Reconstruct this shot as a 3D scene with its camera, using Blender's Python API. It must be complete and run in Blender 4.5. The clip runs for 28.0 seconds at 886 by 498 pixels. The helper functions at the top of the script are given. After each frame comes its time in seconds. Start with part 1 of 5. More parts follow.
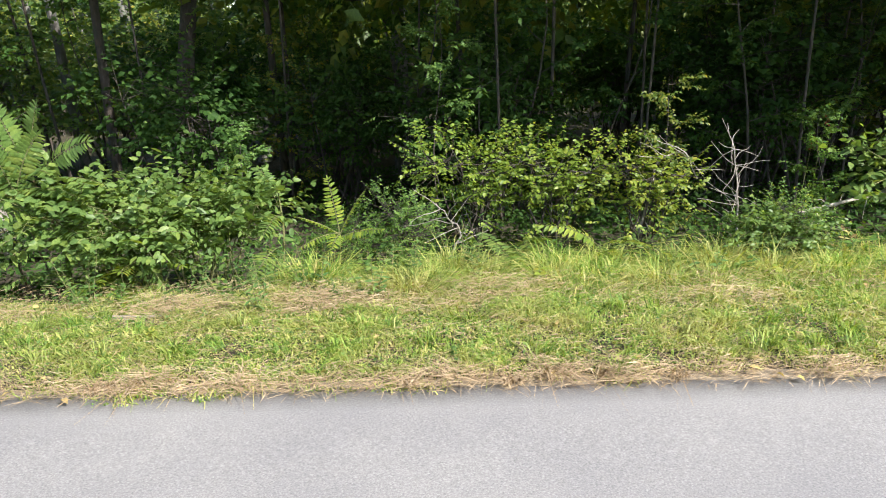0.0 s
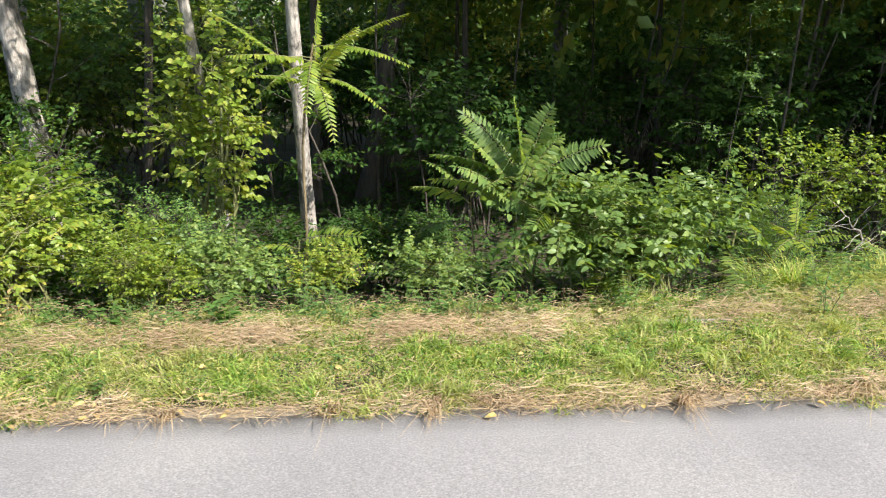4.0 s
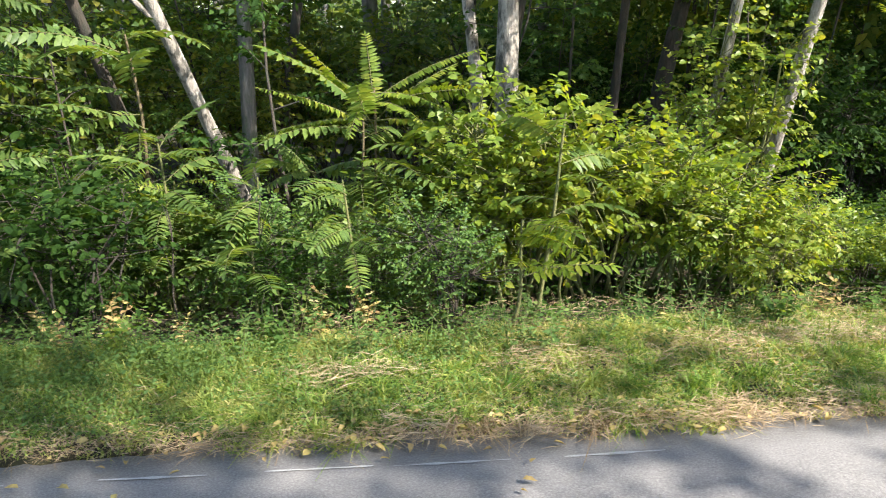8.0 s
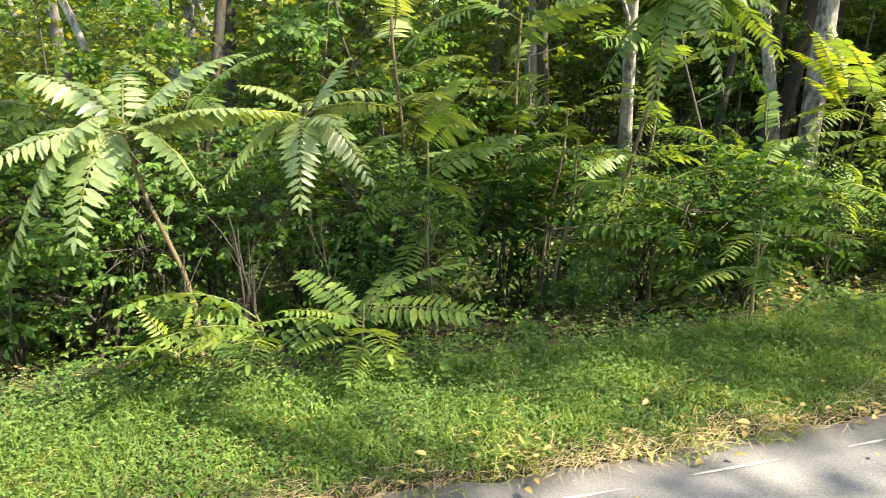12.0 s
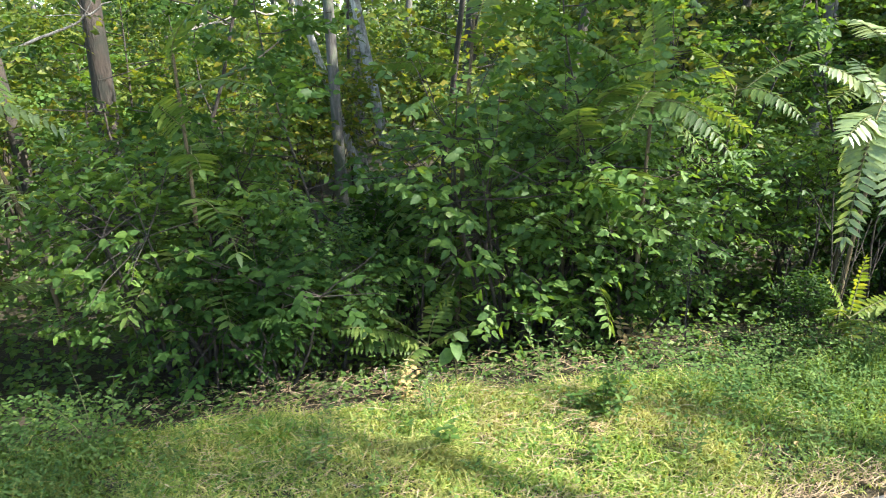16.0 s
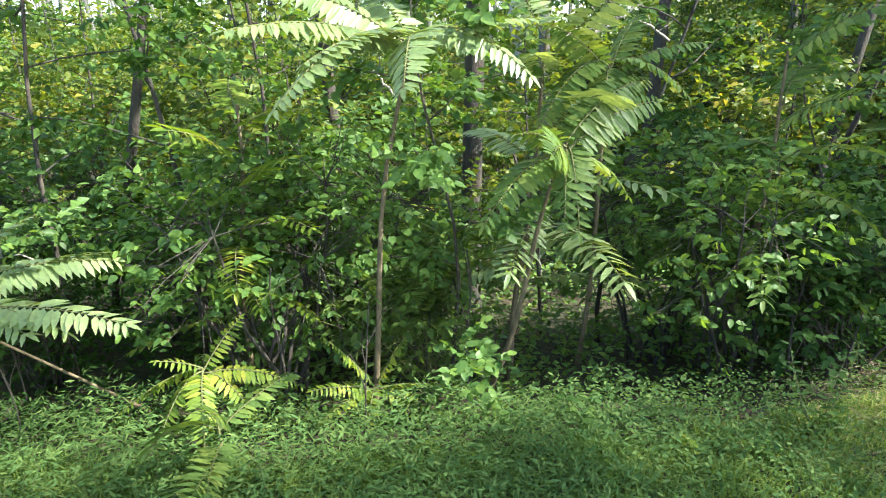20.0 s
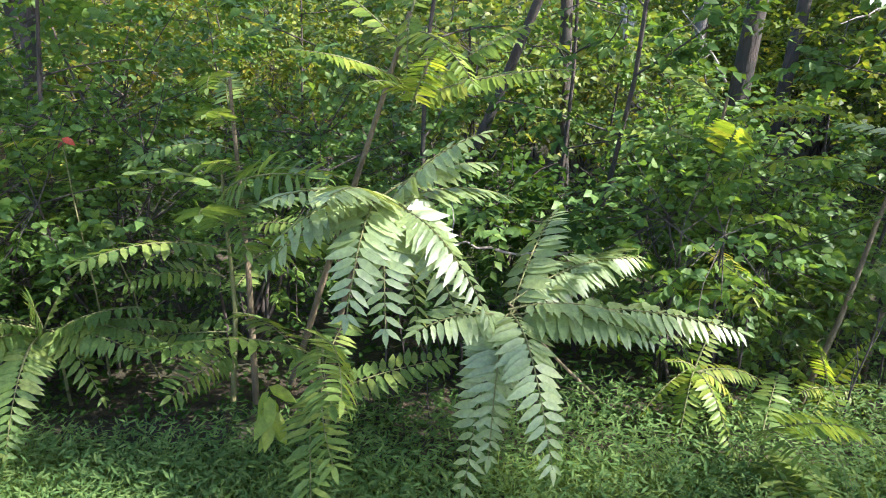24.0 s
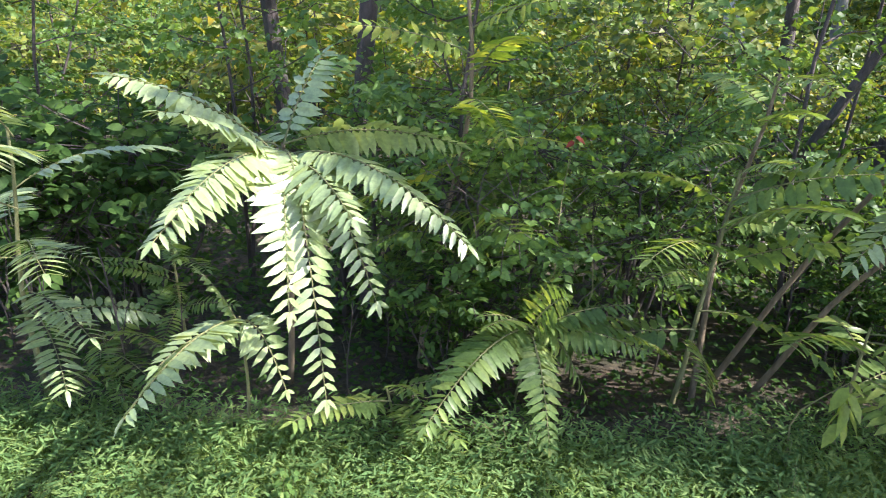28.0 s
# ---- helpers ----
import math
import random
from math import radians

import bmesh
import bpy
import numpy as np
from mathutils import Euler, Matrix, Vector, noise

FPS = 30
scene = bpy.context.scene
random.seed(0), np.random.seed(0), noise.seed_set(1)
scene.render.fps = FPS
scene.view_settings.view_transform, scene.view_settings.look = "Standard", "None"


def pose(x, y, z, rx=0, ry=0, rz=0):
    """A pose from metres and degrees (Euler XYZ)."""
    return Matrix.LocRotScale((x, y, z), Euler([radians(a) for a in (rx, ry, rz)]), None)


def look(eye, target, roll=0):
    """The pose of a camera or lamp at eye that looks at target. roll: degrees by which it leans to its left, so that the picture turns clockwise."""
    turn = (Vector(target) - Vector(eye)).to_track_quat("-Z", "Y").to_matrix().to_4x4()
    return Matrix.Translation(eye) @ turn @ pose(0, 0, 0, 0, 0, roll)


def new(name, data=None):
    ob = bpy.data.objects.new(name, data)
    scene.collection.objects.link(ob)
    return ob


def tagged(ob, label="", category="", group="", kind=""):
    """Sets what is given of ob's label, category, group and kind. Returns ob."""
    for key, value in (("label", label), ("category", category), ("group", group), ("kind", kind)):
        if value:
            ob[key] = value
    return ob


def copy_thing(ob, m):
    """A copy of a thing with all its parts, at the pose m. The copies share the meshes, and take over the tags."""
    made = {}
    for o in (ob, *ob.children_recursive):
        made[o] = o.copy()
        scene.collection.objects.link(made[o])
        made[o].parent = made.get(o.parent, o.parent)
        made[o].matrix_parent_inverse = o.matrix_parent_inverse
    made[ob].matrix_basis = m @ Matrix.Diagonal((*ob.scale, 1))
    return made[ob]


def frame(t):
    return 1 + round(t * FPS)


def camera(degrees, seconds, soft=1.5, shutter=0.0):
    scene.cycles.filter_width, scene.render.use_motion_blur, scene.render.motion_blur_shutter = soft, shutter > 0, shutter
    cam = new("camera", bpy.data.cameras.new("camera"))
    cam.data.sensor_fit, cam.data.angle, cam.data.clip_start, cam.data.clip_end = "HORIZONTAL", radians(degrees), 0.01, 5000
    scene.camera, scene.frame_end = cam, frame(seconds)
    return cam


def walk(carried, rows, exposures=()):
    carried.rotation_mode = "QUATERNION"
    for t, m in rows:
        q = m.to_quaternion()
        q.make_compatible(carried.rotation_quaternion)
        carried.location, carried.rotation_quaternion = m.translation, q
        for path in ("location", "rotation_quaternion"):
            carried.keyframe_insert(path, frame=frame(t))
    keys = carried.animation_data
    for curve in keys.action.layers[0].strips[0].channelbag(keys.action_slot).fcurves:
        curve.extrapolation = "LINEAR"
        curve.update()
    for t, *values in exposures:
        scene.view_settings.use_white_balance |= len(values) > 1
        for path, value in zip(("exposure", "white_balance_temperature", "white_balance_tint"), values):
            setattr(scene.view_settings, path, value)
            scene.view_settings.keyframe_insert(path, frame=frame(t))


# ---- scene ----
cam = camera(67.0, 28.0, soft=1.0, shutter=0.15)

# rows of the walk: seconds, place, turn
PATH = [
    (0.0, -0.000, 0.000, 1.597, 71.48, 1.76, -0.00),
    (0.5, -0.429, 0.009, 1.614, 71.50, 1.21, -0.94),
    (1.0, -0.862, 0.034, 1.622, 71.49, 0.76, -1.79),
    (1.5, -1.260, 0.073, 1.625, 71.45, 0.60, -2.13),
    (2.0, -1.671, 0.119, 1.613, 71.53, 0.45, -2.49),
    (2.5, -2.090, 0.154, 1.616, 71.49, 0.50, -2.52),
    (4.5, -4.336, 0.033, 1.721, 71.39, -0.46, -4.30),
    (5.0, -4.989, 0.080, 1.715, 71.41, -0.76, -4.82),
    (5.5, -5.606, 0.175, 1.676, 71.55, -0.66, -4.70),
    (6.0, -6.278, 0.256, 1.655, 71.59, -0.70, -5.04),
    (6.5, -6.949, 0.335, 1.644, 71.54, -1.01, -5.69),
    (7.0, -7.588, 0.419, 1.607, 71.84, -0.91, -6.25),
    (7.5, -8.215, 0.510, 1.584, 71.97, -0.53, -7.13),
    (8.0, -8.856, 0.587, 1.583, 71.86, -0.34, -8.94),
    (8.5, -9.478, 0.668, 1.577, 71.85, -0.07, -10.37),
    (9.0, -10.087, 0.736, 1.575, 71.89, 0.23, -13.15),
    (9.5, -10.690, 0.813, 1.587, 71.79, 0.43, -15.08),
    (10.0, -11.268, 0.876, 1.617, 71.66, 0.97, -16.29),
    (10.5, -11.828, 0.970, 1.623, 71.66, 0.99, -17.35),
    (11.0, -12.333, 1.076, 1.593, 72.14, 1.22, -17.91),
    (11.5, -12.799, 1.174, 1.586, 72.30, 1.43, -18.29),
    (12.0, -13.243, 1.270, 1.598, 72.16, 1.71, -18.64),
    (12.5, -13.690, 1.349, 1.630, 71.94, 1.87, -18.51),
    (14.5, -15.442, 1.716, 1.623, 72.69, 1.45, -18.79),
    (15.0, -15.903, 1.827, 1.629, 72.76, 1.38, -19.09),
    (15.5, -16.347, 1.938, 1.639, 72.75, 1.45, -19.22),
    (16.0, -16.761, 2.025, 1.664, 72.66, 1.84, -18.95),
    (16.5, -17.178, 2.096, 1.681, 72.88, 2.12, -18.72),
    (17.0, -17.596, 2.204, 1.681, 73.07, 2.22, -18.66),
    (17.5, -17.992, 2.298, 1.665, 73.50, 2.59, -18.63),
    (18.0, -18.382, 2.399, 1.647, 73.98, 2.73, -18.58),
    (18.5, -18.738, 2.516, 1.634, 74.30, 2.86, -18.49),
    (19.0, -19.112, 2.622, 1.632, 74.58, 2.74, -18.90),
    (19.5, -19.489, 2.762, 1.653, 74.38, 2.41, -19.78),
    (20.0, -19.820, 2.915, 1.680, 73.91, 1.99, -20.28),
    (20.5, -20.129, 3.050, 1.711, 73.37, 1.62, -20.44),
    (21.0, -20.409, 3.166, 1.734, 73.03, 1.55, -20.30),
    (21.5, -20.674, 3.311, 1.758, 72.35, 1.22, -20.33),
    (22.0, -20.880, 3.412, 1.780, 71.83, 1.48, -19.14),
    (22.5, -21.122, 3.496, 1.795, 71.69, 1.65, -18.81),
    (24.5, -22.258, 3.991, 1.860, 70.26, -0.93, -22.28),
    (25.0, -22.473, 4.070, 1.855, 70.31, -0.90, -22.29),
    (25.5, -22.704, 4.149, 1.838, 70.63, -0.98, -22.53),
    (26.0, -22.942, 4.228, 1.812, 71.13, -1.31, -22.82),
    (26.5, -23.203, 4.319, 1.806, 71.22, -1.36, -23.11),
    (27.0, -23.479, 4.430, 1.814, 70.97, -1.53, -23.34),
    (27.5, -23.772, 4.557, 1.819, 70.70, -1.47, -23.37),
    (28.0, -24.112, 4.710, 1.821, 70.47, -1.49, -23.35),
]
walk(cam, [(r[0], pose(*r[1:])) for r in PATH], exposures=((0, 1.30, 6450, 10), (5.5, 1.35, 6700, 10), (8, 1.55, 6800, 10), (10, 1.85, 7000, 9), (11.7, 2.05, 8100, 5), (15, 1.85, 6700, 9), (17, 1.85, 6500, 6), (18.5, 2.1, 6450, 3), (21.5, 2.1, 6350, 10), (25, 1.9, 6150, 21), (28, 2.05, 6150, 25)))

# ---- light ----
SUN_WAY = Vector((0.60, -0.44, 0.67)).normalized()      # from the ground towards the sun
world = bpy.data.worlds.new("sky")
scene.world = world
world.use_nodes = True
wn = world.node_tree.nodes
sky = wn.new("ShaderNodeTexSky")
sky.sky_type, sky.sun_disc = "NISHITA", False
sky.sun_elevation = math.asin(SUN_WAY.z)
sky.sun_rotation = math.atan2(SUN_WAY.x, SUN_WAY.y)
wn["Background"].inputs["Strength"].default_value = 0.14
world.node_tree.links.new(sky.outputs[0], wn["Background"].inputs["Color"])
sun = new("sun", bpy.data.lights.new("sun", "SUN"))
sun.data.energy, sun.data.angle, sun.data.color = 5.0, radians(0.55), (1.0, 0.95, 0.88)
sun.matrix_world = look((0, 0, 30), Vector((0, 0, 30)) - SUN_WAY)

# ---- materials ----


def tree_of(name):
    m = bpy.data.materials.new(name)
    m.use_nodes = True
    return m, m.node_tree, m.node_tree.nodes["Principled BSDF"]


def node(nt, kind, **props):
    n = nt.nodes.new(kind)
    for k, v in props.items():
        if k in n.inputs:
            n.inputs[k].default_value = v
    return n


def ramp(nt, stops):
    r = nt.nodes.new("ShaderNodeValToRGB")
    e = r.color_ramp.elements
    while len(e) < len(stops):
        e.new(0.5)
    for el, (p, c) in zip(e, stops):
        el.position, el.color = p, (*c, 1)
    return r


def tex_noise(nt, scale, detail=4.0, rough=0.6, coords=None):
    n = nt.nodes.new("ShaderNodeTexNoise")
    n.inputs["Scale"].default_value, n.inputs["Detail"].default_value, n.inputs["Roughness"].default_value = scale, detail, rough
    if coords:
        nt.links.new(coords, n.inputs["Vector"])
    return n


def mixed(nt, a, b, f, mode="MIX"):
    m = nt.nodes.new("ShaderNodeMix")
    m.data_type, m.blend_type = "RGBA", mode
    for sock, v in ((m.inputs[0], f), (m.inputs[6], a), (m.inputs[7], b)):
        if isinstance(v, bpy.types.NodeSocket):
            nt.links.new(v, sock)
        elif isinstance(v, (int, float)):
            sock.default_value = v
        else:
            sock.default_value = (*v, 1)
    return m.outputs[2]


def bumped(nt, bsdf, height, strength, distance):
    b = node(nt, "ShaderNodeBump", Strength=strength, Distance=distance)
    nt.links.new(height, b.inputs["Height"])
    nt.links.new(b.outputs[0], bsdf.inputs["Normal"])


def leaf_material(name, stops, rough=0.42, through_light=0.38, patch=None, warm=1.15, gloss=0.3):
    """Green leaf: colour varies leaf by leaf and plant by plant, light shines through."""
    m, nt, bsdf = tree_of(name)
    geo, info = nt.nodes.new("ShaderNodeNewGeometry"), nt.nodes.new("ShaderNodeObjectInfo")
    pick = nt.nodes.new("ShaderNodeMath")
    pick.operation = "MULTIPLY_ADD"
    nt.links.new(info.outputs["Random"], pick.inputs[0])
    pick.inputs[1].default_value = 0.30
    half = nt.nodes.new("ShaderNodeMath")
    half.operation = "MULTIPLY"
    nt.links.new(geo.outputs["Random Per Island"], half.inputs[0])
    half.inputs[1].default_value = 0.70
    nt.links.new(half.outputs[0], pick.inputs[2])
    r = ramp(nt, [(p, (c[0] * warm, c[1], c[2])) for p, c in stops])
    nt.links.new(pick.outputs[0], r.inputs[0])
    tc = nt.nodes.new("ShaderNodeTexCoord")
    mottled = tex_noise(nt, 55.0, 3.0, 0.6, tc.outputs["Object"])
    dim = ramp(nt, ((0.3, (0.72, 0.72, 0.72)), (0.7, (1.15, 1.15, 1.1))))
    nt.links.new(mottled.outputs[0], dim.inputs[0])
    col = r.outputs[0]
    if patch:
        wide = tex_noise(nt, 1.7, 5.0, 0.65, tc.outputs["Object"])
        f = ramp(nt, ((0.46, (0, 0, 0)), (0.66, (0.85, 0.85, 0.85))))
        nt.links.new(wide.outputs[0], f.inputs[0])
        col = mixed(nt, col, patch, f.outputs[0])
    col = mixed(nt, col, dim.outputs[0], 1.0, "MULTIPLY")
    nt.links.new(col, bsdf.inputs["Base Color"])
    bsdf.inputs["Roughness"].default_value = rough
    bsdf.inputs["Specular IOR Level"].default_value = gloss
    tl = nt.nodes.new("ShaderNodeBsdfTranslucent")
    warm = mixed(nt, col, (1.0, 1.0, 0.52), 1.0, "MULTIPLY")
    bright = mixed(nt, warm, (2.1, 1.9, 1.3), 1.0, "MULTIPLY")
    nt.links.new(bright, tl.inputs[0])
    mix = nt.nodes.new("ShaderNodeMixShader")
    mix.inputs[0].default_value = through_light
    nt.links.new(bsdf.outputs[0], mix.inputs[1])
    nt.links.new(tl.outputs[0], mix.inputs[2])
    nt.links.new(mix.outputs[0], nt.nodes["Material Output"].inputs["Surface"])
    return m


LEAF_MID = leaf_material("leaf_mid", ((0.0, (0.050, 0.105, 0.030)), (0.5, (0.095, 0.175, 0.042)), (0.88, (0.15, 0.23, 0.052)), (1.0, (0.26, 0.28, 0.07))), 0.5, warm=0.96)
# leaf green darkened to carry the shade of the wood's interior
LEAF_SHADED = leaf_material("leaf_shaded", ((0.0, (0.020, 0.050, 0.013)), (0.6, (0.042, 0.092, 0.020)), (1.0, (0.08, 0.135, 0.030))), 0.6, 0.34, gloss=0.12, warm=0.98)
LEAF_YELLOW = leaf_material("leaf_yellow", ((0.0, (0.070, 0.145, 0.024)), (0.5, (0.14, 0.235, 0.035)), (0.9, (0.22, 0.29, 0.05)), (1.0, (0.30, 0.30, 0.06))), 0.45, 0.40)
LEAF_FROND = leaf_material("leaf_frond", ((0.0, (0.065, 0.135, 0.040)), (0.6, (0.11, 0.20, 0.052)), (1.0, (0.18, 0.26, 0.065))), 0.45, 0.36)
LEAF_GLOSSY = leaf_material("leaf_glossy", ((0.0, (0.135, 0.225, 0.095)), (0.6, (0.195, 0.30, 0.125)), (1.0, (0.25, 0.35, 0.15))), 0.37, 0.28, gloss=0.8)
LEAF_FAR = leaf_material("leaf_far", ((0.0, (0.035, 0.085, 0.018)), (0.45, (0.075, 0.14, 0.026)), (0.8, (0.15, 0.20, 0.035)), (1.0, (0.30, 0.26, 0.05))), 0.5, 0.4)
GRASS = leaf_material("grass", ((0.0, (0.032, 0.095, 0.018)), (0.35, (0.11, 0.245, 0.040)), (0.72, (0.27, 0.39, 0.085)), (1.0, (0.56, 0.51, 0.27))), 0.55, 0.3, (0.34, 0.33, 0.12))
WEED = leaf_material("weed", ((0.0, (0.040, 0.105, 0.034)), (0.5, (0.085, 0.175, 0.054)), (1.0, (0.14, 0.225, 0.07))), 0.7, 0.32, gloss=0.12)
LUSH = leaf_material("lush_grass", ((0.0, (0.050, 0.125, 0.030)), (0.5, (0.10, 0.20, 0.050)), (1.0, (0.18, 0.27, 0.07))), 0.7, 0.32, (0.17, 0.24, 0.062), gloss=0.12)
STRAW = leaf_material("straw", ((0.0, (0.20, 0.135, 0.075)), (0.4, (0.38, 0.275, 0.17)), (1.0, (0.56, 0.45, 0.31))), 0.7, 0.1, warm=1.0)
DEAD_LEAF = leaf_material("dead_leaf", ((0.0, (0.16, 0.10, 0.05)), (0.4, (0.34, 0.24, 0.11)), (0.8, (0.48, 0.40, 0.14)), (1.0, (0.50, 0.45, 0.28))), 0.65, 0.15, warm=1.0)
RED_LEAF = leaf_material("red_leaf", ((0.0, (0.13, 0.022, 0.012)), (1.0, (0.22, 0.04, 0.02))), 0.6, 0.15)


def bark_material(name, dark, light, scale=14.0, patch=None):
    m, nt, bsdf = tree_of(name)
    tc = nt.nodes.new("ShaderNodeTexCoord")
    mp = nt.nodes.new("ShaderNodeMapping")
    mp.inputs["Scale"].default_value = (1, 1, 0.22)
    nt.links.new(tc.outputs["Object"], mp.inputs[0])
    mq = nt.nodes.new("ShaderNodeMapping")
    mq.inputs["Scale"].default_value = (1, 1, 0.55)
    nt.links.new(tc.outputs["Object"], mq.inputs[0])
    n = tex_noise(nt, scale, 8.0, 0.7, mp.outputs[0])
    r = ramp(nt, ((0.30, dark), (0.52, tuple((a + b) / 2 for a, b in zip(dark, light))), (0.70, light)))
    nt.links.new(n.outputs[0], r.inputs[0])
    col = r.outputs[0]
    if patch:
        p = tex_noise(nt, 9.0, 6.0, 0.7, mq.outputs[0])
        f = ramp(nt, ((0.46, (0, 0, 0)), (0.60, (1, 1, 1))))
        nt.links.new(p.outputs[0], f.inputs[0])
        col = mixed(nt, col, patch, f.outputs[0])
    nt.links.new(col, bsdf.inputs["Base Color"])
    bsdf.inputs["Roughness"].default_value = 0.88
    bumped(nt, bsdf, n.outputs[0], 1.0, 0.03)
    return m


BARK_PALE = bark_material("bark_pale", (0.16, 0.135, 0.115), (0.60, 0.55, 0.49), 20.0, (0.075, 0.07, 0.06))
BARK_WHITE = bark_material("bark_white", (0.30, 0.29, 0.27), (0.72, 0.70, 0.66), 20.0, (0.20, 0.19, 0.18))
BARK_GREY = bark_material("bark_grey", (0.06, 0.055, 0.05), (0.24, 0.22, 0.20), 14.0, (0.10, 0.12, 0.08))
BARK_BROWN = bark_material("bark_brown", (0.025, 0.020, 0.016), (0.11, 0.085, 0.068), 18.0, (0.045, 0.045, 0.035))
STEM = bark_material("stem_tan", (0.09, 0.07, 0.038), (0.24, 0.185, 0.105), 22.0)
STEM_GREEN = bark_material("stem_green", (0.10, 0.13, 0.04), (0.24, 0.22, 0.09), 22.0)
DEAD_WOOD = bark_material("dead_wood", (0.20, 0.17, 0.14), (0.48, 0.44, 0.38), 20.0)


def asphalt_material():
    m, nt, bsdf = tree_of("asphalt")
    tc = nt.nodes.new("ShaderNodeTexCoord")
    fine = tex_noise(nt, 130.0, 4.0, 0.8, tc.outputs["Object"])
    broad = tex_noise(nt, 0.9, 6.0, 0.6, tc.outputs["Object"])
    stone = nt.nodes.new("ShaderNodeTexVoronoi")
    stone.inputs["Scale"].default_value = 95.0
    nt.links.new(tc.outputs["Object"], stone.inputs["Vector"])
    a = ramp(nt, ((0.28, (0.11, 0.107, 0.107)), (0.5, (0.205, 0.199, 0.198)), (0.72, (0.33, 0.32, 0.316))))
    nt.links.new(fine.outputs[0], a.inputs[0])
    b = ramp(nt, ((0.3, (0.84, 0.84, 0.86)), (0.7, (1.12, 1.11, 1.08))))
    nt.links.new(broad.outputs[0], b.inputs[0])
    col = mixed(nt, a.outputs[0], b.outputs[0], 1.0, "MULTIPLY")
    spot = ramp(nt, ((0.0, (1.25, 1.22, 1.18)), (0.18, (1, 1, 1)), (1.0, (0.9, 0.9, 0.9))))
    nt.links.new(stone.outputs["Distance"], spot.inputs[0])
    col = mixed(nt, col, spot.outputs[0], 1.0, "MULTIPLY")
    nt.links.new(col, bsdf.inputs["Base Color"])
    bsdf.inputs["Roughness"].default_value = 0.82
    bumped(nt, bsdf, fine.outputs[0], 0.3, 0.005)
    return m


def soil_material():
    m, nt, bsdf = tree_of("soil")
    tc = nt.nodes.new("ShaderNodeTexCoord")
    n = tex_noise(nt, 26.0, 8.0, 0.7, tc.outputs["Object"])
    w = tex_noise(nt, 2.2, 5.0, 0.6, tc.outputs["Object"])
    r = ramp(nt, ((0.3, (0.018, 0.015, 0.010)), (0.5, (0.045, 0.038, 0.022)), (0.7, (0.10, 0.082, 0.05))))
    nt.links.new(n.outputs[0], r.inputs[0])
    g = ramp(nt, ((0.40, (0.6, 0.75, 0.4)), (0.62, (1.15, 1.0, 0.9))))
    nt.links.new(w.outputs[0], g.inputs[0])
    nt.links.new(mixed(nt, r.outputs[0], g.outputs[0], 1.0, "MULTIPLY"), bsdf.inputs["Base Color"])
    bsdf.inputs["Roughness"].default_value = 0.95
    bumped(nt, bsdf, n.outputs[0], 0.9, 0.03)
    return m


def plain_material(name, a, b, rough, scale=30.0):
    m, nt, bsdf = tree_of(name)
    n = tex_noise(nt, scale, 5.0, 0.7)
    r = ramp(nt, ((0.35, a), (0.65, b)))
    nt.links.new(n.outputs[0], r.inputs[0])
    nt.links.new(r.outputs[0], bsdf.inputs["Base Color"])
    bsdf.inputs["Roughness"].default_value = rough
    return m


CLAY = plain_material("dry_clay", (0.10, 0.085, 0.06), (0.25, 0.205, 0.15), 0.95, 40.0)
ASPHALT, SOIL = asphalt_material(), soil_material()
PAINT = plain_material("worn_paint", (0.24, 0.24, 0.24), (0.50, 0.50, 0.49), 0.8, 60.0)
CONCRETE = plain_material("concrete", (0.22, 0.20, 0.17), (0.36, 0.33, 0.28), 0.9, 24.0)

# ---- mesh helpers ----
rng = np.random.default_rng(7)


def mesh_of(name, verts, tris, material, smooth=False):
    me = bpy.data.meshes.new(name)
    verts, tris = np.asarray(verts, np.float32), np.asarray(tris, np.int32)
    me.vertices.add(len(verts))
    me.vertices.foreach_set("co", verts.ravel())
    me.loops.add(tris.size)
    me.loops.foreach_set("vertex_index", tris.ravel())
    me.polygons.add(len(tris))
    me.polygons.foreach_set("loop_start", np.arange(len(tris), dtype=np.int32) * tris.shape[1])
    if smooth:
        me.polygons.foreach_set("use_smooth", np.ones(len(tris), bool))
    me.materials.append(material)
    me.update(calc_edges=True)
    me.validate()
    return me


def part(name, me, parent, label="", m=None):
    ob = new(name, me)
    ob.parent = parent
    if m is not None:
        ob.matrix_basis = m
    return tagged(ob, label)


def unit(v):
    return v / np.maximum(np.linalg.norm(v, axis=-1, keepdims=True), 1e-9)


def leaves(base, along, normal, length, width, fold=0.18, droop=0.12, notch=0.45):
    """Folded, bent leaves, four triangles each. base, along, normal: n x 3; length, width: n."""
    along = unit(along)
    side = unit(np.cross(along, normal))
    up = np.cross(side, along)
    L, Wd = np.asarray(length)[:, None], np.asarray(width)[:, None]
    mid = base + along * L * notch
    tip = base + along * L - up * L * droop
    left = mid + side * Wd / 2 + up * Wd * fold
    right = mid - side * Wd / 2 + up * Wd * fold
    v = np.stack([base, left, mid, right, tip], 1).reshape(-1, 3)
    f = np.array([[0, 2, 1], [0, 3, 2], [1, 2, 4], [2, 3, 4]])
    t = (np.arange(len(base))[:, None, None] * 5 + f[None]).reshape(-1, 3)
    return v, t


